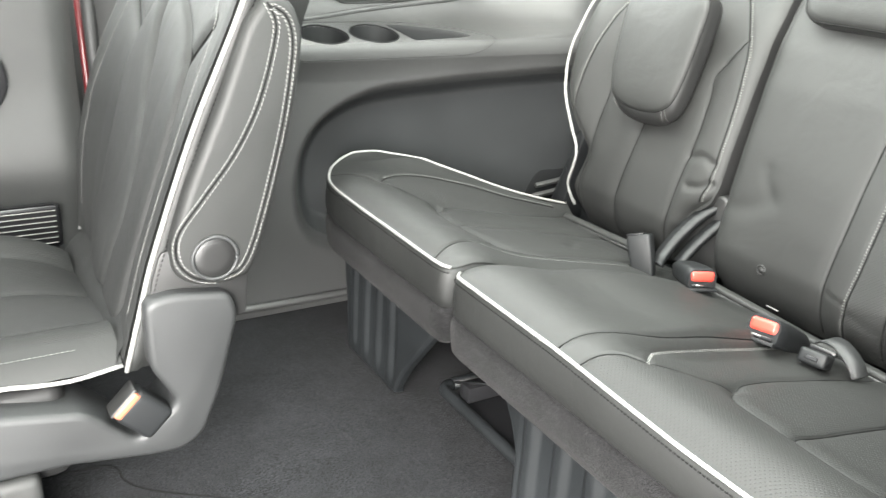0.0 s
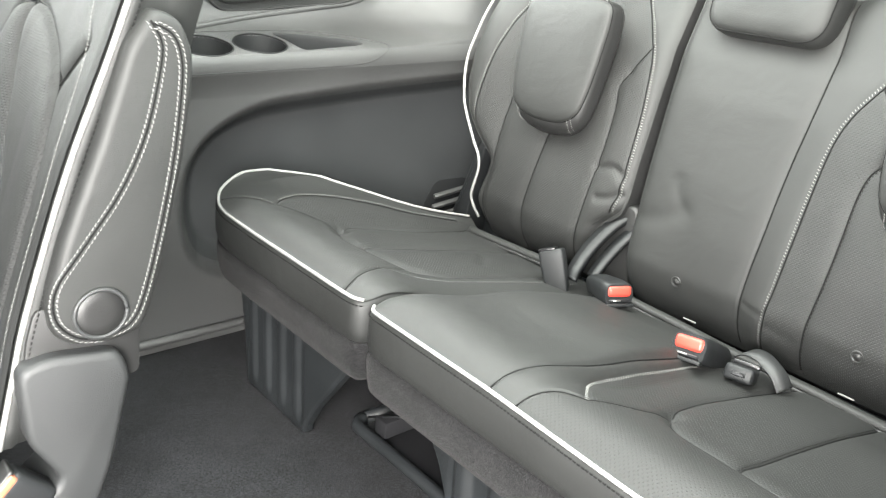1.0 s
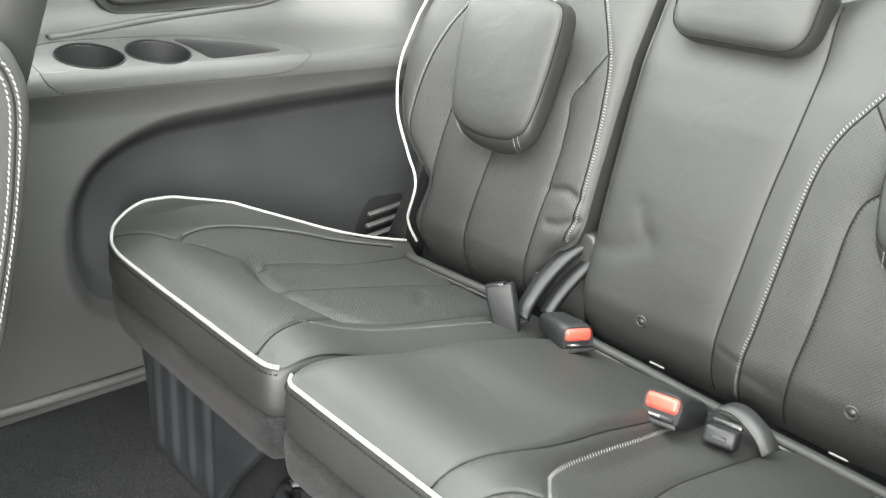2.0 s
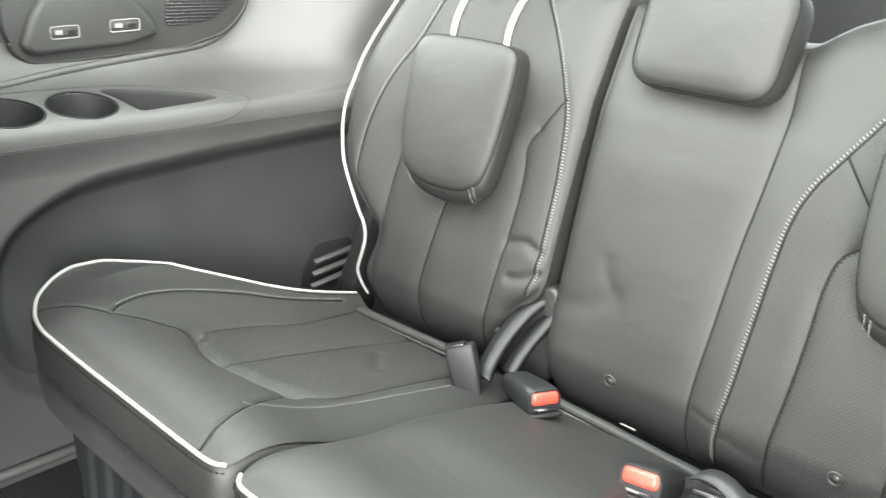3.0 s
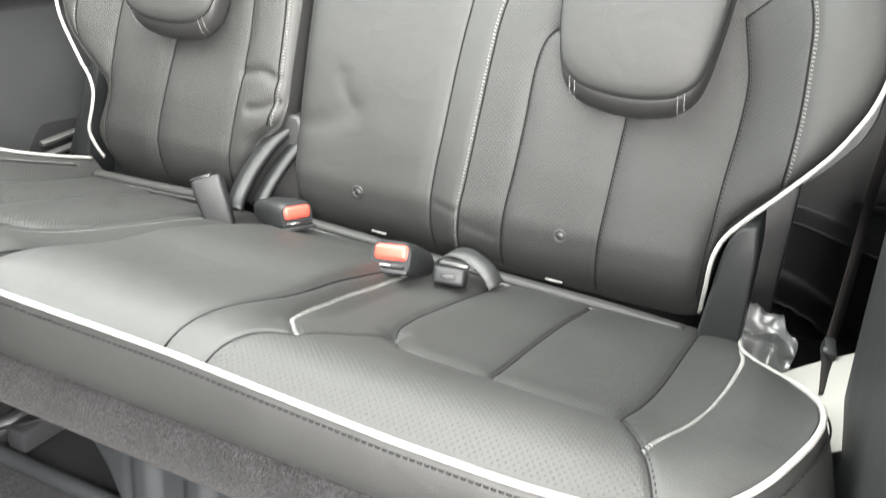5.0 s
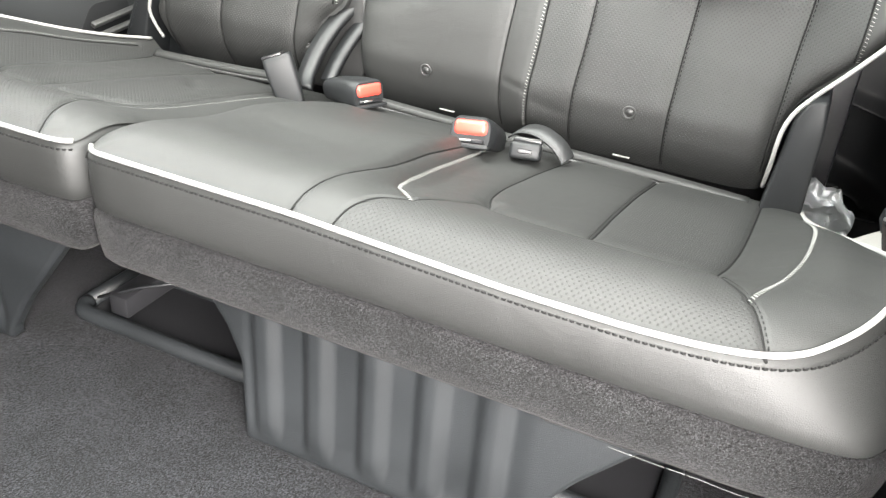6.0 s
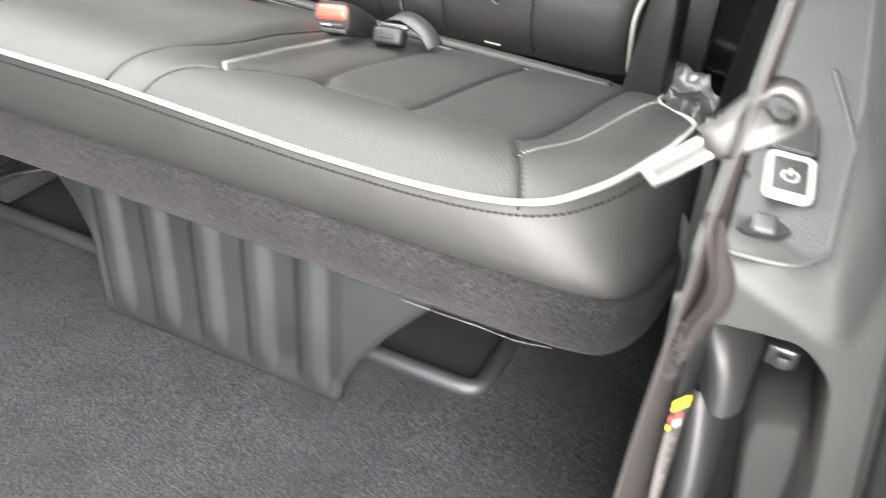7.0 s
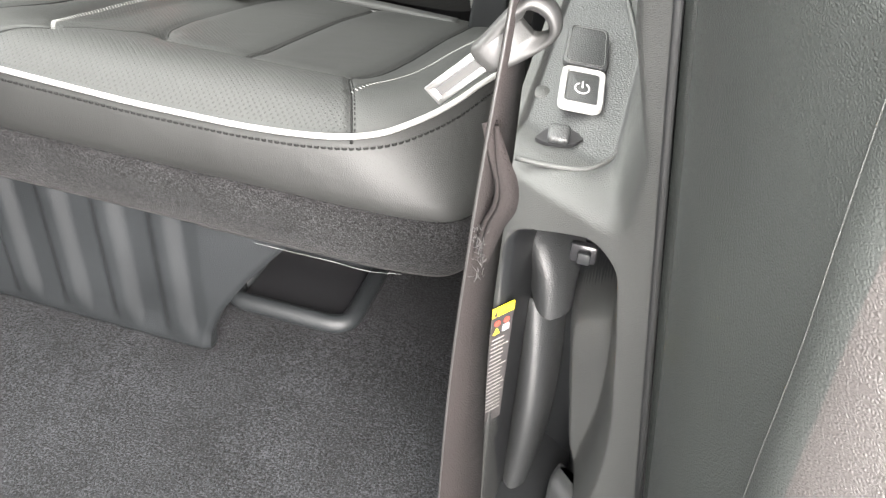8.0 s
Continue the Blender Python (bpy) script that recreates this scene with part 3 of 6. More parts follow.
class Cushion:
    def __init__(self, xl, xr, ymax, outer, seams, seat_mid, flat=None):
        self.xl, self.xr, self.ymax, self.outer, self.seams, self.mid, self.flat = xl, xr, ymax, outer, seams, seat_mid, flat

    def pipe(self, x, y):
        """Height of the piped edge."""
        side = np.clip((x - self.mid) * self.outer / 0.26, 0, 1) ** 2
        lift = FAR_LIFT(y) * (self.outer < 0)
        return PIPE_X(x) + (PIPE_Z(y) + lift - 0.300) * side + (FRONT(y) - 0.010 - 0.300) * (1 - side) * np.clip(y / 0.03, 0, 1)

    def height(self, x, y, cut=True):
        x, y = np.asarray(x, float), np.asarray(y, float)
        top = FRONT(y)
        off = np.abs(x - self.mid)
        bol = np.clip((off - 0.125) / 0.09, 0, 1) * np.clip((x - self.mid) * self.outer / 0.02, 0, 1)
        bol = bol * bol * (3 - 2 * bol)
        top = top + bol * 0.040 * ease((y - 0.02) / 0.20) * ease((0.66 - y) / 0.48)
        if self.flat is not None:
            w = ease((self.flat - x) / 0.05)
            crown = 0.034 * ease((y - 0.02) / 0.24) * ease((0.64 - y) / 0.44)
            top = top * (1 - w) + (FRONT(y) + crown) * w
        if self.outer < 0:
            full = ease((self.mid - 0.10 - x) / 0.17) * ease((y - 0.03) / 0.20)
            top = top + full * (self.pipe(x, y) + 0.005 + 0.009 * ease((y - 0.24) / 0.12) - top)
        edge = np.minimum(x - self.xl(y), self.xr(y) - x)
        edge = np.minimum(edge, y * 1.0 + 0.0)
        k = 1 - np.exp(-np.clip(edge, 0, None) / 0.016)
        p = self.pipe(x, y)
        z = p + (top - p) * k
        if cut:
            z = z - groove(x, y, self.seams)
        return z

    def normal(self, x, y):
        e = 0.002
        dx = (self.height(x + e, y, False) - self.height(x - e, y, False)) / (2 * e)
        dy = (self.height(x, y + e, False) - self.height(x, y - e, False)) / (2 * e)
        n = np.stack([-dx, -dy, np.ones_like(dx)], -1)
        return n / np.linalg.norm(n, axis=-1)[..., None]

    def on(self, pts, lift=0.0):
        pts = np.asarray(pts, float)
        return np.column_stack([pts, self.height(pts[:, 0], pts[:, 1]) + lift])

    def build(self, owner, nu, nv, perf, outline, lower=None):
        t = np.linspace(0, 1, nv)
        y = self.ymax * (0.35 * t ** 2 + 0.65 * t)
        s = np.linspace(0, 1, nu)
        s = s + 0.035 * np.sin(2 * math.pi * s) * -1
        S, Y = np.meshgrid(s, y)
        X = self.xl(Y) + S * (self.xr(Y) - self.xl(Y))
        Z = self.height(X, Y)
        v = np.stack([X, Y, Z], -1).reshape(-1, 3)
        f = grid_faces(nu, nv)
        cx = X.reshape(-1)[[q[0] for q in f]]
        cy = Y.reshape(-1)[[q[0] for q in f]]
        idx = np.zeros(len(f), int)
        for poly in perf:
            idx |= inside(cx, cy, poly)
        self.cover = part("seat_cover", (v, f, idx), [LEATHER, PERF], owner, "black leather seat cover with perforated inserts")
        # upright band of leather under the piping, then the felt-covered pan
        o = curve(outline, 220)
        nrm = tail_normals(o)
        nrm = np.column_stack([nrm[:, 1], -nrm[:, 0]])
        if np.dot(nrm[110], (0, -1)) < 0:
            nrm = -nrm
        zp = self.pipe(o[:, 0], o[:, 1])
        low = curve(lower, 220) if lower else o
        ln = tail_normals(low)
        ln = np.column_stack([ln[:, 1], -ln[:, 0]])
        if np.dot(ln[110], (0, -1)) < 0:
            ln = -ln

        def ring(out, drop):
            w = min(max(drop - 0.004, 0) / 0.062, 1)
            q = (o + nrm * out) * (1 - w) + (low + ln * out) * w
            return np.column_stack([q, zp + np.where(zp > 0.301, 0.301 - zp, (0.301 - zp) * np.clip((zp - 0.276) / 0.012, 0, 1)) * min(drop / 0.05, 1.0) - drop])
        band = [ring(a, b) for a, b in ((-0.004, 0.001), (0.002, 0.005), (0.0045, 0.015), (0.006, 0.03), (0.006, 0.048), (0.003, 0.062), (-0.003, 0.0685))]
        part("front_band", loft(band, False, False), LEATHER, owner, "plain black leather band")
        felt = [ring(a, b) for a, b in ((-0.002, 0.067), (0.004, 0.070), (0.0055, 0.080), (0.004, 0.104), (0.001, 0.121), (-0.006, 0.129), (-0.03, 0.132), (-0.10, 0.133))]
        part("seat_pan", loft(felt, False, False), FELT, owner, "charcoal felt covered seat pan")


def smooth_line(pts, n=40):
    return curve(pts, n)


# near, two-place cushion
PAD_N = smooth_line([(0.364, 0.196), (0.385, 0.166), (0.42, 0.150), (0.48, 0.146), (0.53, 0.139), (0.575, 0.138), (0.600, 0.142)])
CROSS_N = smooth_line([(0.600, 0.142), (0.617, 0.095), (0.636, 0.055), (0.650, 0.022), (0.657, 0.004)])
LEFT_N = smooth_line([(0.364, 0.196), (0.354, 0.225), (0.350, 0.275), (0.353, 0.34), (0.357, 0.42), (0.36, 0.53)])
MID_N = smooth_line([(0.482, 0.146), (0.478, 0.28), (0.482, 0.53)])
RIGHT_N = smooth_line([(0.600, 0.142), (0.612, 0.25), (0.616, 0.36), (0.617, 0.53)])
THREAD_N = smooth_line([(0.275, 0.50), (0.278, 0.40), (0.281, 0.30), (0.281, 0.21), (0.284, 0.16), (0.295, 0.12), (0.313, 0.094), (0.333, 0.070)], 80)
BOLSTER_N = smooth_line([(0.67, 0.48), (0.678, 0.37), (0.677, 0.29), (0.671, 0.21), (0.66, 0.155), (0.648, 0.11), (0.634, 0.058)], 60)
DIVIDE_N = smooth_line([(0.262, 0.52), (0.266, 0.35), (0.264, 0.21), (0.257, 0.113), (0.248, 0.06), (0.242, 0.025), (0.243, 0.004)])
ROLL_N = smooth_line([(0.287, 0.002), (0.291, 0.025), (0.308, 0.055), (0.335, 0.076), (0.350, 0.13), (0.364, 0.196)])
NEAR_SEAMS = [(PAD_N, 0.006, 0.013), (PAD_N, 0.003, 0.003), (CROSS_N, 0.0028, 0.0032), (LEFT_N, 0.003, 0.0035), (LEFT_N, 0.003, 0.012), (MID_N, 0.0026, 0.0032), (MID_N, 0.003, 0.014),
              (RIGHT_N, 0.0026, 0.0032), (RIGHT_N, 0.003, 0.012), (THREAD_N, 0.0022, 0.004), (BOLSTER_N, 0.0022, 0.0035), (DIVIDE_N, 0.0024, 0.0032), (DIVIDE_N, 0.002, 0.012), (ROLL_N, 0.002, 0.003),
              (smooth_line([(0.12, 0.16), (0.15, 0.30), (0.13, 0.42)]), 0.004, 0.06)]
NEAR_PERF = [[(0.287, 0.006), (0.308, 0.056), (0.335, 0.076), (0.364, 0.192), (0.385, 0.166), (0.42, 0.150), (0.53, 0.139), (0.60, 0.142), (0.617, 0.095), (0.650, 0.022), (0.655, 0.007), (0.5, 0.006)],
             [(0.276, 0.54), (0.281, 0.30), (0.281, 0.21), (0.284, 0.16), (0.295, 0.12), (0.333, 0.072), (0.364, 0.194), (0.350, 0.275), (0.36, 0.54)],
             [(0.364, 0.196), (0.385, 0.168), (0.42, 0.152), (0.53, 0.141), (0.600, 0.144), (0.612, 0.25), (0.617, 0.54), (0.36, 0.54), (0.353, 0.34), (0.350, 0.275)]]
near = Cushion(table((0, 0.016), (0.004, 0.010), (0.012, 0.004), (0.03, 0.0), (0.3, -0.002), (0.56, -0.004)),
               table((0, 0.60), (0.003, 0.645), (0.010, 0.664), (0.03, 0.692), (0.063, 0.713), (0.08, 0.726), (0.104, 0.738), (0.14, 0.746), (0.2, 0.749), (0.26, 0.742), (0.33, 0.724), (0.41, 0.692), (0.48, 0.672), (0.56, 0.66)),
               0.545, 1.0, NEAR_SEAMS, 0.49, 0.30)
NEAR_EDGE = [(-0.004, 0.54), (-0.002, 0.3), (0.0, 0.05), (0.004, 0.014), (0.02, 0.002), (0.06, 0.0), (0.3, 0.0), (0.55, 0.0), (0.63, 0.002), (0.668, 0.012), (0.696, 0.035),
             (0.725, 0.08), (0.746, 0.14), (0.749, 0.2), (0.742, 0.26), (0.724, 0.33), (0.692, 0.41), (0.672, 0.48), (0.665, 0.54)]
seat_near = thing("bench_seat", "black leather two-place third-row car seat with white piping", "car seat", "third-row seat")
NEAR_LOW = NEAR_EDGE[:7] + [(0.55, 0.0), (0.655, 0.0), (0.712, 0.003), (0.746, 0.014), (0.765, 0.05), (0.773, 0.11), (0.770, 0.18), (0.757, 0.25)] + NEAR_EDGE[15:]
near.build(seat_near, 320, 230, NEAR_PERF, NEAR_EDGE, NEAR_LOW)

PAD_F = smooth_line([(-0.352, 0.188), (-0.318, 0.165), (-0.272, 0.152), (-0.233, 0.156), (-0.185, 0.167), (-0.134, 0.185)])
CROSS_F = smooth_line([(-0.134, 0.185), (-0.11, 0.12), (-0.085, 0.07), (-0.07, 0.03), (-0.060, 0.005)])
THREAD_F = smooth_line([(-0.066, 0.50), (-0.070, 0.42), (-0.078, 0.30), (-0.088, 0.20), (-0.100, 0.12), (-0.106, 0.095)], 70)
INNER_F = smooth_line([(-0.10, 0.53), (-0.103, 0.35), (-0.108, 0.24), (-0.134, 0.185)])
OUTER_F = smooth_line([(-0.352, 0.188), (-0.366, 0.22), (-0.364, 0.29), (-0.352, 0.37), (-0.365, 0.45), (-0.38, 0.53)])
MID_F = smooth_line([(-0.244, 0.156), (-0.250, 0.25), (-0.243, 0.36), (-0.238, 0.53)])
BOLSTER_F = smooth_line([(-0.404, 0.088), (-0.426, 0.115), (-0.441, 0.164), (-0.440, 0.23), (-0.425, 0.30), (-0.408, 0.37), (-0.400, 0.43), (-0.395, 0.50)])
CORNER_F = smooth_line([(-0.474, 0.020), (-0.444, 0.054), (-0.404, 0.088), (-0.388, 0.131), (-0.37, 0.17), (-0.352, 0.188)])
FAR_SEAMS = [(PAD_F, 0.007, 0.014), (PAD_F, 0.003, 0.003), (CROSS_F, 0.0028, 0.0032), (INNER_F, 0.003, 0.0035), (INNER_F, 0.003, 0.012), (OUTER_F, 0.003, 0.0035), (OUTER_F, 0.004, 0.014),
             (MID_F, 0.0026, 0.0032), (MID_F, 0.003, 0.014), (THREAD_F, 0.0020, 0.0035), (BOLSTER_F, 0.0024, 0.0032), (CORNER_F, 0.002, 0.0032),
             (smooth_line([(-0.355, 0.185), (-0.345, 0.19)]), 0.008, 0.012), (smooth_line([(-0.20, 0.40), (-0.16, 0.36)]), 0.003, 0.012)]
FAR_PERF = [[(-0.44, 0.010), (-0.45, 0.045), (-0.404, 0.088), (-0.352, 0.188), (-0.272, 0.152), (-0.185, 0.167), (-0.134, 0.185), (-0.085, 0.07), (-0.062, 0.006)],
            [(-0.404, 0.09), (-0.441, 0.164), (-0.440, 0.23), (-0.40, 0.43), (-0.39, 0.54), (-0.36, 0.54), (-0.364, 0.29), (-0.352, 0.19)],
            [(-0.352, 0.19), (-0.272, 0.154), (-0.185, 0.168), (-0.134, 0.186), (-0.108, 0.24), (-0.10, 0.54), (-0.38, 0.54), (-0.364, 0.29)]]
far = Cushion(table((0, -0.40), (0.003, -0.44), (0.012, -0.47), (0.04, -0.515), (0.09, -0.545), (0.14, -0.546), (0.19, -0.528), (0.25, -0.492), (0.32, -0.455), (0.38, -0.428), (0.44, -0.412), (0.56, -0.40)),
              table((0, -0.040), (0.004, -0.024), (0.012, -0.017), (0.03, -0.014), (0.56, -0.012)),
              0.545, -1.0, FAR_SEAMS, -0.24)
FAR_EDGE = [(-0.012, 0.54), (-0.013, 0.3), (-0.014, 0.05), (-0.018, 0.012), (-0.034, 0.002), (-0.08, 0.0), (-0.2, 0.0), (-0.38, 0.0), (-0.435, 0.004), (-0.475, 0.016), (-0.515, 0.042),
            (-0.542, 0.085), (-0.547, 0.14), (-0.528, 0.19), (-0.492, 0.25), (-0.455, 0.32), (-0.428, 0.38), (-0.412, 0.44), (-0.402, 0.54)]
seat_far = thing("bench_seat", "black leather single-place third-row car seat with white piping", "car seat", "third-row seat")
far.build(seat_far, 250, 230, FAR_PERF, FAR_EDGE)


def piping(c, pts, r=0.0026):
    p = curve(pts, 200)
    z = c.pipe(p[:, 0], p[:, 1])
    part("piping", tube(np.column_stack([p, z + 0.001]), r, 8), PIPING, c.cover, "white leather piping")


piping(near, NEAR_EDGE[3:19])
piping(far, FAR_EDGE[3:19])


BACK_Y = table((0.16, 0.582), (0.19, 0.560), (0.215, 0.541), (0.24, 0.530), (0.275, 0.5245), (0.35, 0.538), (0.43, 0.557), (0.55, 0.590), (0.61, 0.612), (0.72, 0.672), (0.78, 0.715), (0.84, 0.77))


class Back:
    def __init__(self, xl, xr, top, zlo, seams, bolsters):
        self.xl, self.xr, self.top, self.zlo, self.seams, self.bolsters = xl, xr, top, zlo, seams, bolsters

    def depth(self, x, z, cut=True):
        x, z = np.asarray(x, float), np.asarray(z, float)
        y = BACK_Y(z)
        for x0, x1, h in self.bolsters:
            w = np.clip((x - x0) / (x1 - x0), 0, 1)
            y = y - h * w * w * (3 - 2 * w) * np.clip((z - 0.22) / 0.15, 0, 1) * np.clip((0.80 - z) / 0.15, 0, 1)
        edge = np.minimum(np.minimum(x - self.xl(z), self.xr(z) - x), self.top(x) - z)
        y = y + 0.022 * np.exp(-np.clip(edge, 0, None) / 0.014)
        if cut:
            y = y + groove(x, z, self.seams)
        return y

    def normal(self, x, z):
        e = 0.002
        dx = (self.depth(x + e, z, False) - self.depth(x - e, z, False)) / (2 * e)
        dz = (self.depth(x, z + e, False) - self.depth(x, z - e, False)) / (2 * e)
        n = np.stack([dx, -np.ones_like(dx), dz], -1)
        return n / np.linalg.norm(n, axis=-1)[..., None]

    def on(self, pts, lift=0.0):
        pts = np.asarray(pts, float)
        return np.column_stack([pts[:, 0], self.depth(pts[:, 0], pts[:, 1]) - lift, pts[:, 1]])

    def build(self, owner, nu, nv, perf):
        S, T = np.meshgrid(np.linspace(0, 1, nu), np.linspace(0, 1, nv))
        Zn = self.zlo + T * (0.80 - self.zlo)
        X = self.xl(Zn) + S * (self.xr(Zn) - self.xl(Zn))
        Z = self.zlo + T * (self.top(X) - self.zlo)
        Y = self.depth(X, Z)
        v = np.stack([X, Y, Z], -1).reshape(-1, 3)
        f = grid_faces(nu, nv)
        cx = X.reshape(-1)[[q[0] for q in f]]
        cz = Z.reshape(-1)[[q[0] for q in f]]
        idx = np.zeros(len(f), int)
        for poly in perf:
            idx |= inside(cx, cz, poly)
        self.cover = part("back_cover", (v, f, idx), [LEATHER, PERF_BACK], owner, "black leather back cover with perforated inserts")
        g = v.reshape(nv, nu, 3)
        rim = np.vstack([g[:, 0], g[-1, 1:], g[::-1, -1][1:], g[0, ::-1][1:-1]])
        mid = rim.mean(0)
        rings = [rim]
        for out, yy in ((0.003, 0.012), (0.004, 0.05), (0.0, 0.085), (-0.03, 0.095)):
            d = rim - mid
            d[:, 1] = 0
            d /= np.linalg.norm(d, axis=1)[:, None]
            q = rim + d * out
            q[:, 1] += yy
            rings.append(q)
        vv, ff = loft(rings, False, True)
        n = len(rim)
        ff.append(tuple(range(4 * n, 5 * n)))
        part("back_shell", (vv, ff), LEATHER_DULL, owner, "matt black back shell")
        self.rim = g


EDGE_NL = smooth_line([(0.43, 0.755), (0.39, 0.71), (0.362, 0.675), (0.341, 0.639), (0.324, 0.61), (0.303, 0.573), (0.291, 0.53), (0.287, 0.472), (0.285, 0.407), (0.282, 0.332), (0.277, 0.268), (0.275, 0.20)], 120)
EDGE_NR = smooth_line([(0.55, 0.74), (0.58, 0.70), (0.61, 0.665), (0.635, 0.632), (0.656, 0.594), (0.667, 0.561), (0.672, 0.52), (0.676, 0.466), (0.676, 0.416), (0.674, 0.384)], 90)
CENTRE_N = smooth_line([(0.238, 0.712), (0.252, 0.642), (0.251, 0.56), (0.245, 0.48), (0.241, 0.376), (0.237, 0.298), (0.238, 0.20)])
IN_NL = smooth_line([(0.40, 0.53), (0.378, 0.523), (0.358, 0.504), (0.351, 0.468), (0.351, 0.412), (0.349, 0.346), (0.344, 0.285), (0.341, 0.20)])
IN_NM = smooth_line([(0.480, 0.50), (0.478, 0.422), (0.476, 0.353), (0.474, 0.28), (0.473, 0.195)])
IN_NR = smooth_line([(0.589, 0.557), (0.600, 0.522), (0.609, 0.486), (0.610, 0.435), (0.607, 0.382), (0.605, 0.326), (0.603, 0.281), (0.602, 0.22)])
TICK_NL = smooth_line([(0.333, 0.612), (0.368, 0.571), (0.39, 0.545)])
TICK_NR = smooth_line([(0.589, 0.557), (0.638, 0.606)])
NEAR_BACK_SEAMS = [(EDGE_NL, 0.0016, 0.005), (EDGE_NR, 0.0016, 0.005), (CENTRE_N, 0.0016, 0.0035), (CENTRE_N, 0.003, 0.015), (IN_NL, 0.0016, 0.0035), (IN_NL, 0.003, 0.012), (IN_NM, 0.0016, 0.0035), (IN_NM, 0.004, 0.016),
                   (IN_NR, 0.0016, 0.0035), (IN_NR, 0.003, 0.012), (TICK_NL, 0.0016, 0.0032), (TICK_NR, 0.0016, 0.0032),
                   (smooth_line([(0.076, 0.420), (0.084, 0.400), (0.094, 0.386)]), 0.0014, 0.011), (smooth_line([(0.01, 0.345), (0.06, 0.352), (0.10, 0.375)]), 0.003, 0.016),
                   (smooth_line([(0.29, 0.255), (0.33, 0.245)]), 0.0015, 0.007), (smooth_line([(0.245, 0.275), (0.275, 0.268)]), 0.0015, 0.006)]
FAR_EDGE_L = smooth_line([(-0.34, 0.77), (-0.355, 0.72), (-0.369, 0.652), (-0.388, 0.605), (-0.403, 0.558), (-0.413, 0.501), (-0.416, 0.444), (-0.410, 0.412)], 80)
FAR_EDGE_R = smooth_line([(-0.19, 0.78), (-0.15, 0.737), (-0.112, 0.693), (-0.067, 0.629), (-0.047, 0.586), (-0.036, 0.517), (-0.032, 0.437), (-0.033, 0.37), (-0.042, 0.327)], 90)
IN_FL = smooth_line([(-0.335, 0.53), (-0.340, 0.469), (-0.345, 0.406), (-0.350, 0.331), (-0.357, 0.285), (-0.36, 0.20)])
IN_FM = smooth_line([(-0.215, 0.50), (-0.225, 0.423), (-0.235, 0.356), (-0.244, 0.287), (-0.246, 0.195)])
IN_FR = smooth_line([(-0.085, 0.562), (-0.099, 0.535), (-0.093, 0.506), (-0.090, 0.44), (-0.097, 0.361), (-0.104, 0.296), (-0.110, 0.246), (-0.112, 0.20)])
TICK_FR = smooth_line([(-0.085, 0.562), (-0.058, 0.610)])
FAR_BACK_SEAMS = [(FAR_EDGE_L, 0.0016, 0.005), (FAR_EDGE_R, 0.0016, 0.005), (IN_FL, 0.0016, 0.0035), (IN_FL, 0.003, 0.012), (IN_FM, 0.0016, 0.0035), (IN_FM, 0.004, 0.016), (IN_FR, 0.0016, 0.0035), (IN_FR, 0.003, 0.012),
                  (TICK_FR, 0.0016, 0.0032), (smooth_line([(-0.088, 0.398), (-0.060, 0.404), (-0.040, 0.396)]), 0.005, 0.008), (smooth_line([(-0.075, 0.348), (-0.055, 0.352), (-0.035, 0.362)]), 0.005, 0.008)]
NEAR_BACK_PERF = [[tuple(p) for p in EDGE_NL[::6]] + [(0.275, 0.17), (0.61, 0.17), (0.612, 0.30), (0.66, 0.37)] + [tuple(p) for p in EDGE_NR[::-6]]]
FAR_BACK_PERF = [[tuple(p) for p in FAR_EDGE_L[::6]] + [(-0.385, 0.30), (-0.385, 0.17), (-0.09, 0.17), (-0.07, 0.29)] + [tuple(p) for p in FAR_EDGE_R[::-6]]]
near_back = Back(table((0.16, 0.012), (0.2, 0.006), (0.4, 0.002), (0.6, -0.006), (0.85, -0.022)),
                 table((0.16, 0.606), (0.24, 0.612), (0.29, 0.613), (0.32, 0.622), (0.35, 0.645), (0.385, 0.676), (0.43, 0.713), (0.475, 0.738), (0.51, 0.748), (0.56, 0.751), (0.62, 0.745), (0.70, 0.72), (0.85, 0.66)),
                 table((-0.05, 0.745), (0.02, 0.735), (0.1, 0.722), (0.2, 0.716), (0.24, 0.717), (0.275, 0.746), (0.32, 0.765), (0.5, 0.80), (0.62, 0.79), (0.70, 0.765), (0.76, 0.72)),
                 0.185, NEAR_BACK_SEAMS, [(0.60, 0.70, 0.030)])
back_near = seat_near
near_back.build(back_near, 320, 240, NEAR_BACK_PERF)
far_back = Back(table((0.16, -0.374), (0.235, -0.380), (0.257, -0.386), (0.281, -0.377), (0.32, -0.366), (0.345, -0.365), (0.361, -0.377), (0.39, -0.404), (0.44, -0.447), (0.49, -0.468), (0.53, -0.475), (0.62, -0.463), (0.70, -0.448), (0.85, -0.41)),
                table((0.16, -0.10), (0.2, -0.097), (0.25, -0.088), (0.30, -0.066), (0.335, -0.028), (0.37, -0.020), (0.6, -0.022), (0.85, -0.036)),
                table((-0.52, 0.72), (-0.45, 0.765), (-0.35, 0.79), (-0.2, 0.80), (-0.08, 0.775), (0.0, 0.75)),
                0.185, FAR_BACK_SEAMS, [(-0.33, -0.43, 0.022)])
back_far = seat_far
far_back.build(back_far, 230, 240, FAR_BACK_PERF)


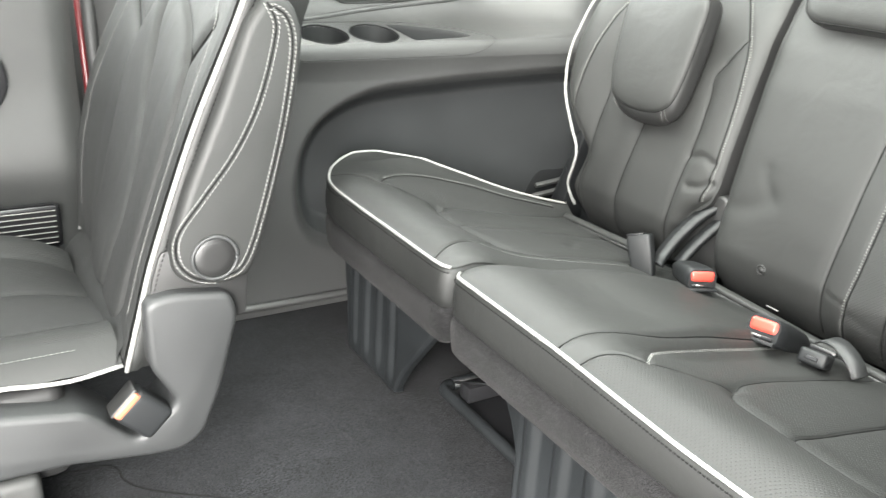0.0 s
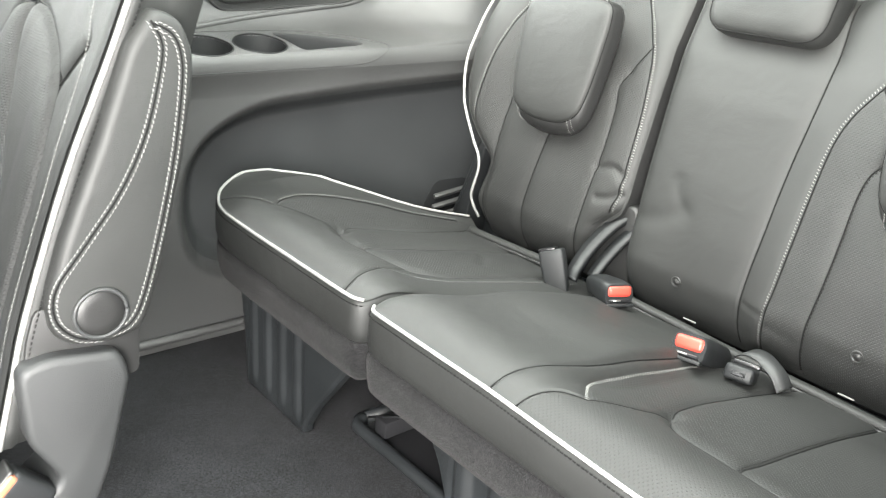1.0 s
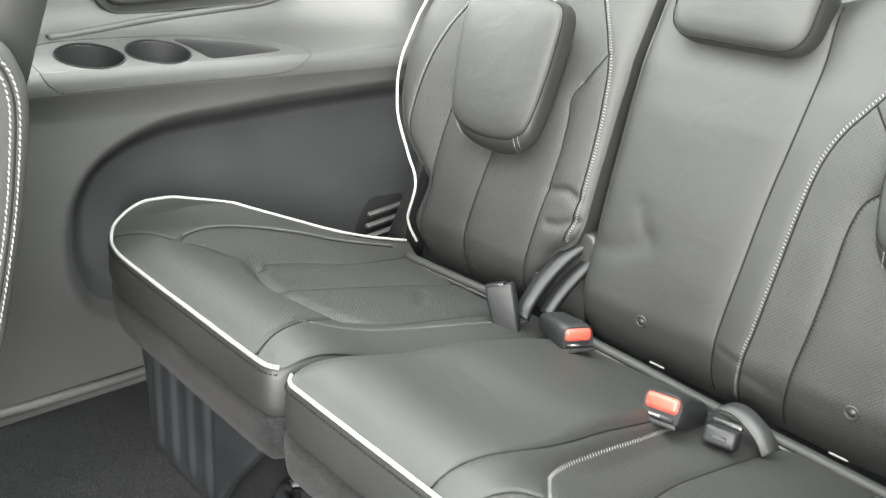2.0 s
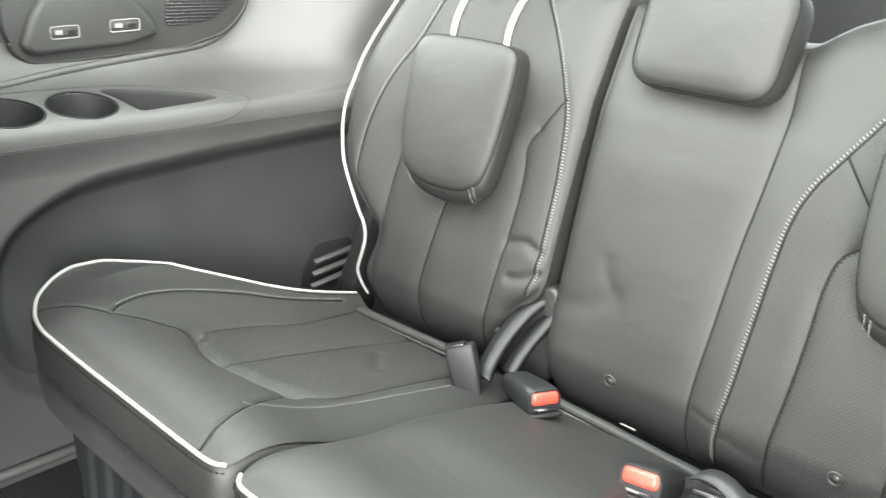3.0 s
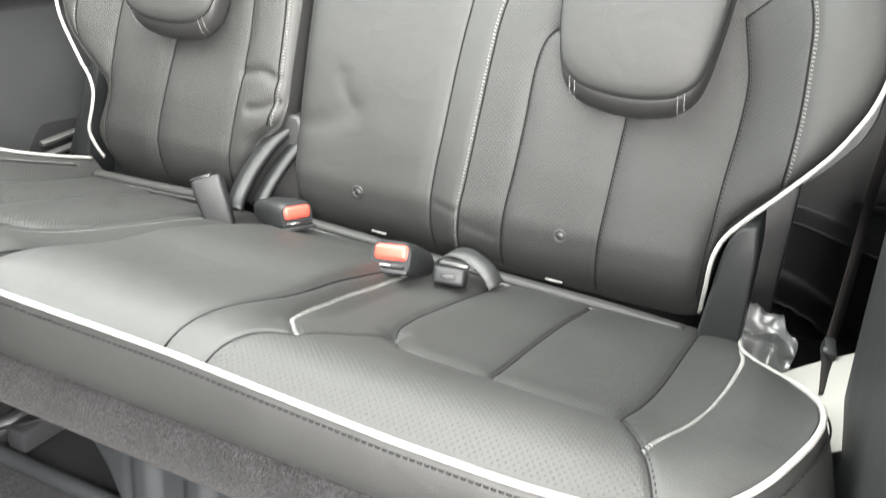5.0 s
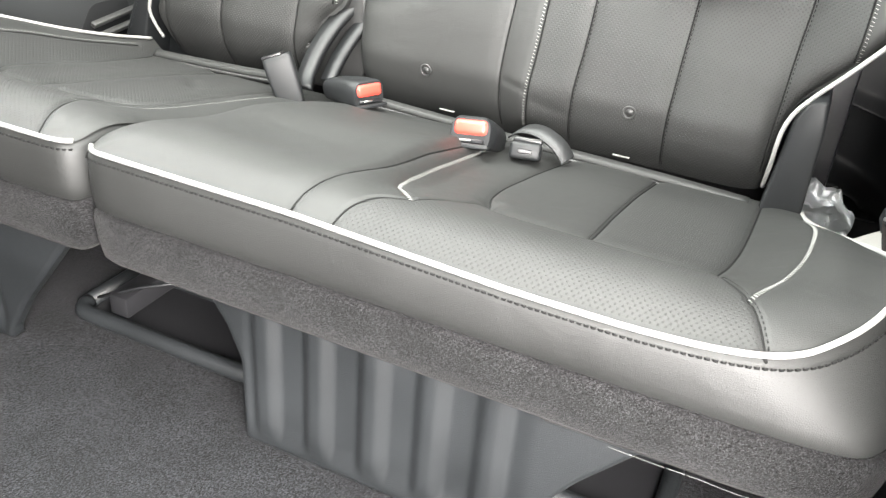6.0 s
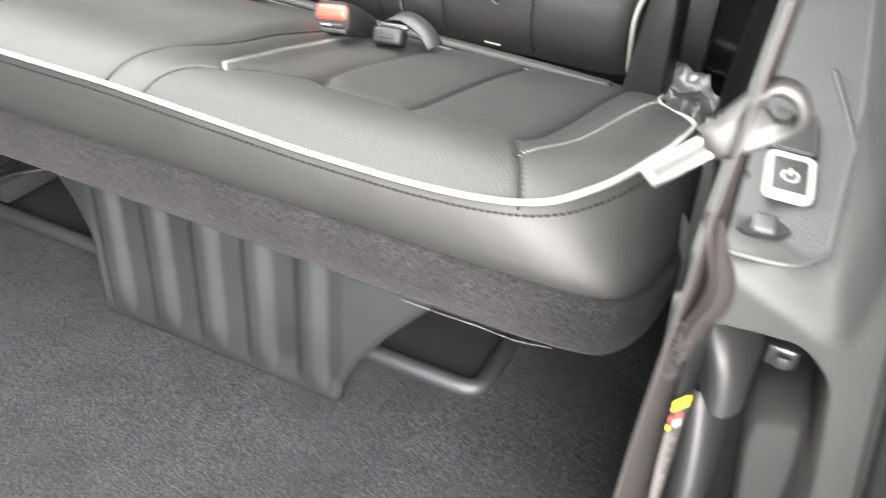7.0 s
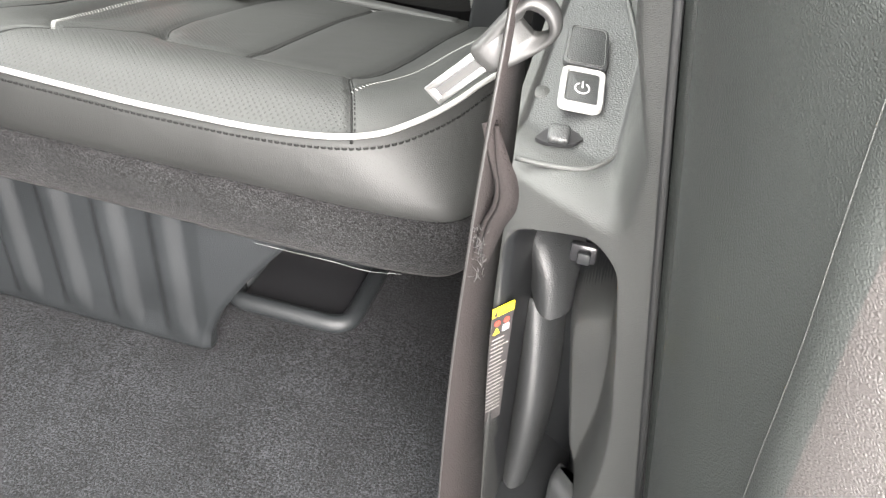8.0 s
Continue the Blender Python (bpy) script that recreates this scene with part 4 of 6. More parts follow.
def back_piping(bk, pts):
    p = curve(pts, 160)
    y = BACK_Y(p[:, 1]) + 0.004
    for x0, x1, h in bk.bolsters:
        y = y - h * np.clip((p[:, 1] - 0.22) / 0.15, 0, 1) * np.clip((0.80 - p[:, 1]) / 0.15, 0, 1)
    part("piping", tube(np.column_stack([p[:, 0], y, p[:, 1]]), 0.0028, 8), PIPING, bk.cover, "white leather piping")


def outer_edge(fn, z0, z1, d, n=24):
    return [(float(fn(z)) + d, float(z)) for z in np.linspace(z0, z1, n)]


back_piping(near_back, outer_edge(near_back.xr, 0.20, 0.74, 0.001))
back_piping(far_back, outer_edge(far_back.xl, 0.215, 0.75, -0.001))


def headrest(name, cx, label):
    """A leather head restraint folded forward, on two bright posts."""
    owner = thing(name, label, "headrest", "third-row headrests")
    front = [(-0.088, 0.226), (-0.072, 0.234), (-0.03, 0.237), (0.04, 0.238), (0.078, 0.235), (0.095, 0.226), (0.100, 0.205), (0.099, 0.16), (0.094, 0.10), (0.087, 0.055), (0.078, 0.032), (0.058, 0.016), (0.03, 0.009), (0.0, 0.007), (-0.03, 0.009), (-0.058, 0.016), (-0.078, 0.032), (-0.087, 0.055), (-0.094, 0.10), (-0.098, 0.16), (-0.097, 0.205)]
    o = curve(front + front[:1], 90)[:-1]
    c = np.array([0.0, 0.222])
    top_c = np.array([0.0, 0.135])
    edge = c + (o - c) * np.array([0.985, 0.905])
    rings = []
    for k, y in ((0.0, -0.004), (0.3, -0.0035), (0.6, -0.002), (0.85, 0.001), (0.95, 0.004), (0.985, 0.007), (1.0, 0.011)):
        q = top_c + (edge - top_c) * k
        rings.append(np.column_stack([q[:, 0], np.full(len(q), y), q[:, 1]]))
    body = []
    for q, y in ((edge, 0.0112), (edge + (o - edge) * 0.2, 0.0115), (edge + (o - edge) * 0.75, 0.024), (o, 0.033), (o * 1.0, 0.040), (top_c + (o - top_c) * 0.96, 0.049), (top_c + (o - top_c) * 0.85, 0.057), (top_c + (o - top_c) * 0.4, 0.060), (top_c + (o - top_c) * 0.02, 0.061)):
        body.append(np.column_stack([q[:, 0], np.full(len(q), y), q[:, 1]]))
    seam_line = body[0]
    tilt = Matrix.Translation((cx, 0.500, 0.435)) @ pose(0, 0, 0, -12, 0, 0) @ Matrix.Diagonal((1.0, 1.0, 1.065, 1.0))
    pad = part("front_pad", moved(loft(rings, False), tilt), LEATHER, owner, "smooth black leather pad")
    part("pad_band", moved(loft(body, False), tilt), LEATHER_DULL, owner, "matt black leather band")
    ring = np.array(moved((np.vstack([seam_line, seam_line[:1]]).tolist(), []), tilt)[0])
    part("seam", tube(ring, 0.0011, 6), DARK_THREAD, pad, "dark seam")
    for side in (-1, 1):
        for d in (0.0, 0.006):
            a = np.array([side * (0.066 - d), 0.0])
            k = int(np.argmin(np.abs(o[:, 0] - a[0]) + (o[:, 1] > 0.1) * 9))
            p0, p1, p2 = body[0][k], body[2][k], body[3][k]
            line = np.array(moved(([tuple(p0 + (0, -0.0012, 0)), tuple((p0 + p1) / 2 + (0, -0.0016, -0.001)), tuple(p1 + (0, -0.0016, -0.001)), tuple(p2 + (0, -0.0008, -0.001))], []), tilt)[0])
            part("stitching", stitches(curve(line, 20), np.tile((0, -0.9, -0.4), (20, 1)), 0.0042, 0.0032, 0.0006), THREAD, pad, "pale thread")
    for dx in (-0.052, 0.052):
        part("post", tube(curve([(cx + dx, 0.590, 0.665), (cx + dx, 0.598, 0.70), (cx + dx, 0.622, 0.735), (cx + dx, 0.67, 0.775), (cx + dx, 0.735, 0.81)], 24), 0.006, 12), CHROME, owner, "bright metal post")
    return owner


headrest("headrest", -0.207, "black leather headrest folded forward on the single seat")
headrest("headrest", 0.480, "black leather headrest folded forward on the wide seat")


def centre_headrest():
    owner = thing("headrest", "small black leather centre headrest with piped lower edge", "headrest", "third-row headrests")
    o = np.array(rounded([(-0.100, 0.0), (0.100, 0.0), (0.102, 0.15), (-0.102, 0.15)], 0.04, 8))
    c = np.array([0.0, 0.075])
    rings = []
    for k, y in ((0.0, 0.0), (0.6, 0.001), (0.85, 0.005), (0.96, 0.012), (1.0, 0.024), (1.0, 0.05), (0.96, 0.068), (0.85, 0.078), (0.02, 0.08)):
        q = c + (o - c) * k
        rings.append(np.column_stack([q[:, 0], np.full(len(q), y), q[:, 1]]))
    m = Matrix.Translation((0.136, 0.592, 0.658)) @ pose(0, 0, 0, -18, 0, 0)
    part("pad", moved(loft(rings, False), m), LEATHER, owner)
    q = c + (o - c) * 0.97
    e = np.column_stack([q[:, 0], np.full(len(q), 0.0125), q[:, 1]])
    part("seam", tube(np.array(moved((np.vstack([e, e[:1]]).tolist(), []), m)[0]), 0.0012, 6), DARK_THREAD, owner, "dark seam")
    for dx in (-0.03, 0.03):
        part("post", tube([(0.136 + dx, 0.66, 0.66), (0.136 + dx, 0.70, 0.66)], 0.006, 10), CHROME, owner)


centre_headrest()


def seat_stand(name, left, right, ribs, label, deep=1.0):
    """A ribbed plastic plate under a cushion, waisted towards the floor; left and right give its edges by height."""
    owner = thing(name, label, "seat stand", "third-row seat")
    nz, nx = 44, 120
    T, S = np.meshgrid(np.linspace(0, 1, nz), np.linspace(0, 1, nx), indexing="ij")
    z = -0.006 + T * 0.186
    X = left(z) + S * (right(z) - left(z))
    x0, x1 = float(left(0.0)), float(right(0.0))
    u = (X - x0) / (x1 - x0)
    wave = -np.cos(u * ribs * 2 * math.pi)
    fade = np.clip((T - 0.06) / 0.14, 0, 1) * np.clip((u - 0.02) / 0.05, 0, 1) * np.clip((1.02 - u) / 0.06, 0, 1)
    Y = 0.012 - 0.0055 * deep * np.clip(wave * 1.8 - 0.5, -1, 1) * fade
    Y = Y + 0.006 * np.clip(1 - S / 0.025, 0, 1) ** 2 + 0.006 * np.clip(1 - (1 - S) / 0.025, 0, 1) ** 2 + 0.004 * np.clip(1 - T / 0.04, 0, 1) ** 2
    g = np.stack([X, Y, z], -1)
    part("front_plate", (g.reshape(-1, 3), grid_faces(nx, nz)), STAND, owner, "ribbed black plastic plate")
    rim = np.vstack([g[::-1, 0], g[0, 1:], g[1:, -1]])
    back = rim + np.array((0, 0.012, 0))
    part("edge", (np.vstack([rim, back]), grid_faces(len(rim), 2)), STAND, owner, "thin rolled plate edge")
    return owner


seat_stand("seat_stand", table((-0.02, 0.174), (0.10, 0.172), (0.14, 0.155), (0.19, 0.120)), table((-0.02, 0.485), (0.02, 0.490), (0.053, 0.505), (0.105, 0.540), (0.151, 0.578), (0.19, 0.61)), 5.0, "ribbed black plastic stand under the wide cushion", 0.8)
seat_stand("seat_stand", table((-0.02, -0.369), (0.08, -0.378), (0.19, -0.398)), table((-0.02, -0.182), (0.01, -0.174), (0.057, -0.145), (0.11, -0.102), (0.16, -0.062), (0.19, -0.035)), 4.0, "ribbed black plastic stand under the single cushion", 0.55)


# ---- second-row seat ----
SEAT_SIDE = curve([(-0.452, 0.25), (-0.430, 0.330), (-0.411, 0.395), (-0.358, 0.539), (-0.295, 0.681), (-0.20, 0.92), (-0.17, 1.0)], 40)


def second_seat():
    """The captain's chair ahead: cushion, back with side bolster, recliner cover and buckle."""
    owner = thing("captain_seat", "black leather second-row car seat with white piping", "car seat")
    side = SEAT_SIDE
    far_set = table((0.2, 0.034), (0.25, 0.029), (0.33, 0.012), (0.42, -0.004), (0.50, -0.012), (0.58, -0.012), (0.70, -0.006), (1.05, 0.0))
    back = curve([(-0.345, 0.25), (-0.335, 0.330), (-0.300, 0.36), (-0.267, 0.447), (-0.238, 0.564), (-0.20, 0.69), (-0.12, 0.90), (-0.07, 1.0)], 40)
    n = 24
    rings = []
    for i in range(40):
        f, b = side[i], back[i]
        ring = []
        for x, k in ((0.0, 0.16), (0.006, 0.1), (0.004, 0.0), (-0.012, -0.02), (-0.05, 0.05), (-0.10, 0.12), (-0.16, 0.17), (-0.25, 0.19), (-0.34, 0.17), (-0.40, 0.12), (-0.45, 0.05), (-0.49, -0.02), (-0.506, 0.0), (-0.508, 0.1), (-0.50, 0.5), (-0.49, 0.9), (-0.40, 1.0), (-0.25, 1.02), (-0.10, 1.0), (-0.01, 0.9), (0.0, 0.5)):
            p = f + (b - f) * k
            ring.append((x, p[0] + float(far_set(p[1])) * min(max((-x - 0.25) / 0.2, 0), 1), p[1]))
        rings.append(ring)
    rest = part("backrest", loft(rings), LEATHER, owner, "black leather backrest with perforated middle")
    # padded front with its shield-shaped middle
    run = np.r_[0, np.cumsum(np.linalg.norm(np.diff(side, axis=0), axis=1))]
    left = curve([(-0.36, 0.02), (-0.357, 0.156), (-0.361, 0.248), (-0.371, 0.318), (-0.367, 0.36), (-0.358, 0.395), (-0.340, 0.428), (-0.30, 0.440)], 60)
    right = curve([(-0.082, 0.02), (-0.080, 0.15), (-0.085, 0.25), (-0.097, 0.307), (-0.122, 0.361), (-0.163, 0.394), (-0.215, 0.421), (-0.255, 0.435), (-0.30, 0.440)], 60)
    middle = curve([(-0.20, 0.02), (-0.182, 0.12), (-0.195, 0.205), (-0.24, 0.285), (-0.27, 0.35), (-0.289, 0.393), (-0.30, 0.438)], 60)
    ticks = [curve([(-0.066, 0.42), (-0.098, 0.393), (-0.125, 0.364)], 20), curve([(-0.43, 0.42), (-0.40, 0.390), (-0.371, 0.366)], 20)]
    sewn = [curve([(-0.104, 0.62), (-0.098, 0.47), (-0.063, 0.42), (-0.046, 0.371), (-0.036, 0.312), (-0.030, 0.26), (-0.032, 0.17), (-0.034, 0.06)], 110), curve([(-0.40, 0.62), (-0.430, 0.48), (-0.447, 0.42), (-0.452, 0.371), (-0.457, 0.323), (-0.464, 0.264), (-0.466, 0.17), (-0.465, 0.06)], 110)]
    shield = [tuple(p) for p in left] + [tuple(p) for p in right[-2::-1]]

    def front_at(x, s, sink=0.0):
        k = np.interp(-x, (0.002, 0.012, 0.03, 0.05, 0.10, 0.16, 0.25, 0.34, 0.40, 0.45, 0.47, 0.488, 0.498), (0.0, -0.02, 0.0, 0.03, 0.10, 0.15, 0.17, 0.15, 0.10, 0.03, 0.0, -0.02, 0.0))
        y0, z0 = np.interp(s, run, side[:, 0]), np.interp(s, run, side[:, 1])
        y1, z1 = np.interp(s, run, back[:, 0]), np.interp(s, run, back[:, 1])
        return np.stack([x, y0 + (y1 - y0) * k - 0.005 + sink * 0.93 + far_set(z0) * np.clip((-x - 0.25) / 0.2, 0, 1), z0 + (z1 - z0) * k + 0.002 - sink * 0.37], -1)

    S, X = np.meshgrid(np.linspace(0.012, run[-1], 250), np.linspace(-0.498, -0.002, 190), indexing="ij")
    within = inside(X, S, shield)
    lobe = np.where(within, 1 - np.exp(-away(X, S, shield) / 0.014), 0) * 0.011
    V = front_at(X, S, groove(X, S, [(q, 0.0035, 0.004) for q in [left, right, middle] + ticks]) + groove(X, S, [(middle, 0.006, 0.012)] + [(q, 0.005, 0.012) for q in ticks] + [(q, 0.0022, 0.008) for q in sewn]) - lobe)
    f = grid_faces(190, 250)
    front = part("front_pad", (V.reshape(-1, 3), f, within.reshape(-1)[[q[0] for q in f]].astype(int)), [LEATHER, PERF_BACK], owner, "black leather front with a perforated shield-shaped middle")
    for q in [left, right, middle] + ticks:
        part("seam", tube(front_at(q[:, 0], q[:, 1], 0.0035), 0.0010, 6), DARK_THREAD, front, "dark seam")
    for q in sewn:
        p = front_at(q[:, 0], q[:, 1], 0.0022)
        part("stitching", stitches(p, np.tile((0, -0.93, 0.37), (len(p), 1)), 0.0060, 0.0044, 0.00062, 0.0006, 12), THREAD, front, "pale stitching")
    part("piping", tube([(0.004, p[0] - 0.001, p[1]) for p in side], 0.0030, 8), PIPING, owner, "white leather piping")
    part("piping", tube([(-0.506, p[0] - 0.001 + float(far_set(p[1])), p[1]) for p in side], 0.0030, 8), PIPING, owner, "white leather piping")
    pad = rounded([(-0.372, 0.356), (-0.335, 0.352), (-0.303, 0.360), (-0.289, 0.392), (-0.271, 0.454), (-0.249, 0.54), (-0.236, 0.61), (-0.233, 0.65), (-0.245, 0.682), (-0.272, 0.694), (-0.299, 0.66), (-0.333, 0.572), (-0.377, 0.47), (-0.397, 0.41), (-0.394, 0.372)], 0.012, 5)
    bolster = part("side_bolster", prism(pad, -0.01, 0.026, "x", 0.011, 5), LEATHER, owner, "black leather side bolster with double stitching")
    cover = rounded([(-0.432, 0.345), (-0.400, 0.352), (-0.330, 0.343), (-0.320, 0.312), (-0.346, 0.212), (-0.370, 0.152), (-0.395, 0.136), (-0.43, 0.137), (-0.532, 0.152), (-0.75, 0.155), (-0.95, 0.16), (-0.95, 0.245), (-0.60, 0.236), (-0.505, 0.219), (-0.450, 0.166), (-0.400, 0.205), (-0.430, 0.26)], 0.014, 5)
    part("side_cloth", prism(rounded([(-0.425, 0.30), (-0.305, 0.30), (-0.300, 0.365), (-0.33, 0.40), (-0.405, 0.40), (-0.418, 0.36)], 0.008, 3), -0.05, 0.0085, "x", 0.003, 2), LEATHER_DULL, owner, "matt black cloth side", "auto")
    part("recliner_cover", prism(cover, -0.06, 0.028, "x", 0.009, 4), PLASTIC, owner, "grained black plastic side cover")
    X, Y = np.meshgrid(np.linspace(-0.492, -0.008, 110), np.linspace(-1.05, -0.455, 110))
    e = np.minimum(X + 0.492, -0.008 - X)
    Z = 0.246 + 0.020 * (1 - np.exp(-e / 0.02)) + 0.016 * np.exp(-((np.minimum(np.abs(X + 0.06), np.abs(X + 0.44))) / 0.05) ** 2)
    lines = [(curve([(x0, -1.05), (x0 + k, -0.8), (x0, -0.5), (x0, -0.42)], 20), 0.003, 0.004) for x0, k in ((-0.115, 0.004), (-0.25, 0.0), (-0.385, -0.004))]
    Z = Z - groove(X, Y, lines) - groove(X, Y, [(q, 0.004, 0.02) for q, _, _ in lines])
    Z = Z - 0.045 * np.clip((Y + 0.58) / 0.125, 0, 1) ** 2 * np.clip((-0.10 - X) / 0.3, 0, 1)
    f = grid_faces(110, 110)
    mid = np.abs(X.reshape(-1)[[q[0] for q in f]] + 0.25) < 0.20
    cover_pad = part("seat_pad", (np.stack([X, Y, Z], -1).reshape(-1, 3), f, mid.astype(int)), [LEATHER, PERF], owner, "black leather seat pad with perforated middle")
    part("pad_side", rbox(0.484, 0.54, 0.13, 0.02, 3, pose(-0.25, -0.79, 0.178)), LEATHER_DULL, owner, "matt black pad side")
    part("stitching", stitches(np.array([(-0.032, y, float(np.interp(-0.032, X[0], Z[60])) + 0.0004) for y in np.linspace(-1.0, -0.50, 60)]), np.tile((0, 0, 1.0), (60, 1)), 0.006, 0.004, 0.0007, 0.001), THREAD, cover_pad, "pale stitching")
    X, T = np.meshgrid(np.linspace(-0.496, -0.010, 40), np.linspace(0, 1, 16))
    rear = -0.400 - 0.044 * np.clip((X + 0.33) / 0.33, 0, 1)
    low = 0.045 * np.clip((-0.1 - X) / 0.3, 0, 1) * (1 - 0.6 * T)
    part("apron", (np.stack([X, -0.464 + (rear + 0.464) * T, 0.246 + 0.022 * np.sin(np.clip(T * 2.5, 0, 1) * math.pi / 2) + 0.035 * T ** 2 - low], -1).reshape(-1, 3), grid_faces(40, 16)), LEATHER, owner, "plain black leather apron between pad and back")
    part("seat_rail", rbox(0.07, 0.45, 0.15, 0.012, 3, pose(-0.012, -0.785, 0.070)), NEAR_TRIM, owner, "grey rail cover", "auto")
    for x, drop in ((-0.007, 0.0), (-0.493, 0.042)):
        part("piping", tube(curve([(x, -0.455, 0.254 - drop), (x, -0.508, 0.247 - 0.5 * drop), (x, -0.55, 0.249 - 0.15 * drop), (x, -0.59, 0.254), (x, -0.7, 0.256), (x, -1.04, 0.256)], 30), 0.0028, 8), PIPING, cover_pad, "white leather piping")
    owner["bolster"] = bolster.name
    return owner


captain = second_seat()


# ---- trim beside the open window ----
near_wall = thing("wall_east", "grained dark grey quarter trim with pocket and switch shelf", "wall", kind="structure")


def outer_x(z):
    return 0.956 - 0.147 * z


def quarter_trim():
    """Quarter trim: a leaning front face with a deep pocket, and a switch shelf running back behind its ridge."""
    zz = np.r_[np.linspace(-0.005, 0.335, 190), np.linspace(0.3365, 0.475, 230)[1:], np.linspace(0.475, 0.85, 40)[1:]]
    ss = np.linspace(0, 1, 170)
    Zv, S = np.meshgrid(zz, ss, indexing="ij")
    inn = 0.814 - 0.05 * np.minimum(Zv, 0.5)
    X = inn + S * (outer_x(Zv) - inn)
    base = 0.4156 - 0.64 * X
    # shelf behind the ridge
    k = np.clip((X - 0.866 + 0.30 * np.clip(Zv - 0.42, 0, 0.1)) / 0.018, 0, 1)
    ridge = k * k * (3 - 2 * k)
    h = np.clip(Zv - 0.364, 0, None)
    shelf = np.minimum(np.where(h < 0.010, h * h / 0.020 * 3.3, (h - 0.005) * 3.3), 0.36 + 0.1 * h)
    back = shelf * (1 - ridge)
    soft = np.hanning(23) / np.hanning(23).sum()
    for axis in (0, 1):
        back = np.apply_along_axis(lambda r: np.convolve(np.pad(r, 11, mode="edge"), soft, "valid"), axis, back)
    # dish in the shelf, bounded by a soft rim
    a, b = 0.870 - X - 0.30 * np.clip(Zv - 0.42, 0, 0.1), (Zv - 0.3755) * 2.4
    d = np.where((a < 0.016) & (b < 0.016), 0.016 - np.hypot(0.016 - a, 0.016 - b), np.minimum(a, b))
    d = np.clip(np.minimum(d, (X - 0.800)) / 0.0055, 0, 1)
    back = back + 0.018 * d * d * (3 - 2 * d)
    # pocket in the front face
    poly = rounded([(0.822, -0.02), (0.806, 0.290), (0.805, 0.318), (0.835, 0.338), (0.866, 0.354), (0.881, 0.345), (0.889, 0.299), (0.899, 0.234), (0.900, 0.180), (0.892, 0.11), (0.885, -0.02)], 0.016, 6)
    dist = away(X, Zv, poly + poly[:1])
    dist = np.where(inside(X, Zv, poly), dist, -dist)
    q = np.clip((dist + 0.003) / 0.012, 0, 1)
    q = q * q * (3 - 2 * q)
    cheek = np.clip((X - 0.813) / 0.010, 0, 1)
    deep = 2.0 * np.clip(X - 0.808, 0, 0.03) + 0.09 * cheek * cheek * (3 - 2 * cheek)
    back = back + q * np.clip(deep, 0, 1)
    # raised cushion inside the pocket
    seat = rounded([(0.880, 0.090), (0.8700, 0.110), (0.8620, 0.160), (0.8530, 0.222), (0.8545, 0.243), (0.885, 0.268), (0.94, 0.310), (0.94, 0.105), (0.905, 0.103)], 0.012, 6)
    sd = away(X, Zv, seat + seat[:1])
    sd = np.clip(np.where(inside(X, Zv, seat), sd, 0) / 0.010, 0, 1)
    back = back - 0.088 * (1 - (1 - sd) ** 2) ** 0.5 * q
    P = np.stack([X, base + back, Zv], -1)
    faces = grid_faces(len(ss), len(zz))
    # 2 is the dish: the same trim, its shade put in as darker plastic.
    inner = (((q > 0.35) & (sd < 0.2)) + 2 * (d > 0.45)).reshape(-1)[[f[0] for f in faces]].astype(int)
    part("quarter_panel", (P.reshape(-1, 3), faces, inner), [NEAR_TRIM, SMOOTH, PLASTIC], near_wall, "grained dark grey panel with an open pocket and a dish darkened for shade")
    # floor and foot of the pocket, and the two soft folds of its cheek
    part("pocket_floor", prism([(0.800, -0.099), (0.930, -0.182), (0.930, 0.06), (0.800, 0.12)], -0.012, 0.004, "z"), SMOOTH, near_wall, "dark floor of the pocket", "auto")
    part("pocket_foot", prism(rounded([(0.866, -0.098), (0.905, -0.134), (0.945, -0.14), (0.945, -0.105), (0.905, -0.104), (0.872, -0.072)], 0.009, 4), 0.0, 0.088, "z", 0.008, 3), PLASTIC, near_wall, "rounded foot of the pocket", "auto")
    for line, wide in (([(0.794, -0.038, 0.283), (0.8085, -0.048, 0.278), (0.8215, -0.056, 0.265), (0.831, -0.061, 0.243), (0.836, -0.064, 0.213)], 0.015), ([(0.8215, -0.060, 0.200), (0.829, -0.065, 0.165), (0.834, -0.068, 0.118), (0.834, -0.069, 0.06), (0.830, -0.066, 0.0)], 0.011)):
        crest = curve(line, 30)
        rise = np.sin(np.clip(np.linspace(0, 1.6, 30), 0, 1) * math.pi / 2)
        rings = [[(p[0] + wide * a, p[1] + 0.012 - 0.64 * wide * a + (wide * 1.2 * a * a if abs(a) < 1.5 else 0.07) + 0.03 * (1 - g), p[2]) for a in (-1.7, -1.2, -0.8, -0.4, 0, 0.4, 0.8, 1.2, 1.7)] for p, g in zip(crest, rise)]
        part("cheek_fold", loft(rings, False, False), PLASTIC, near_wall, "soft fold in the pocket's cheek")
    bead = curve([(0.842, 0.075, 0.4275), (0.853, 0.045, 0.4185), (0.866, 0.005, 0.407), (0.872, -0.040, 0.393), (0.871, -0.066, 0.3855), (0.864, -0.085, 0.380), (0.850, -0.097, 0.3765), (0.830, -0.099, 0.3755), (0.808, -0.098, 0.375)], 60)
    part("shelf_rim", tube(bead, 0.0019, 8), NEAR_TRIM, near_wall, "soft raised rim round the switch shelf")
    # inner side, facing the seat
    ys, zs = np.linspace(-0.090, 1.0, 60), np.linspace(-0.005, 1, 40)
    Y, T = np.meshgrid(ys, zs)
    top = np.interp(Y, (-0.09, -0.08, 0.15, 0.3, 1.0), (0.34, 0.36, 0.43, 0.46, 0.50))
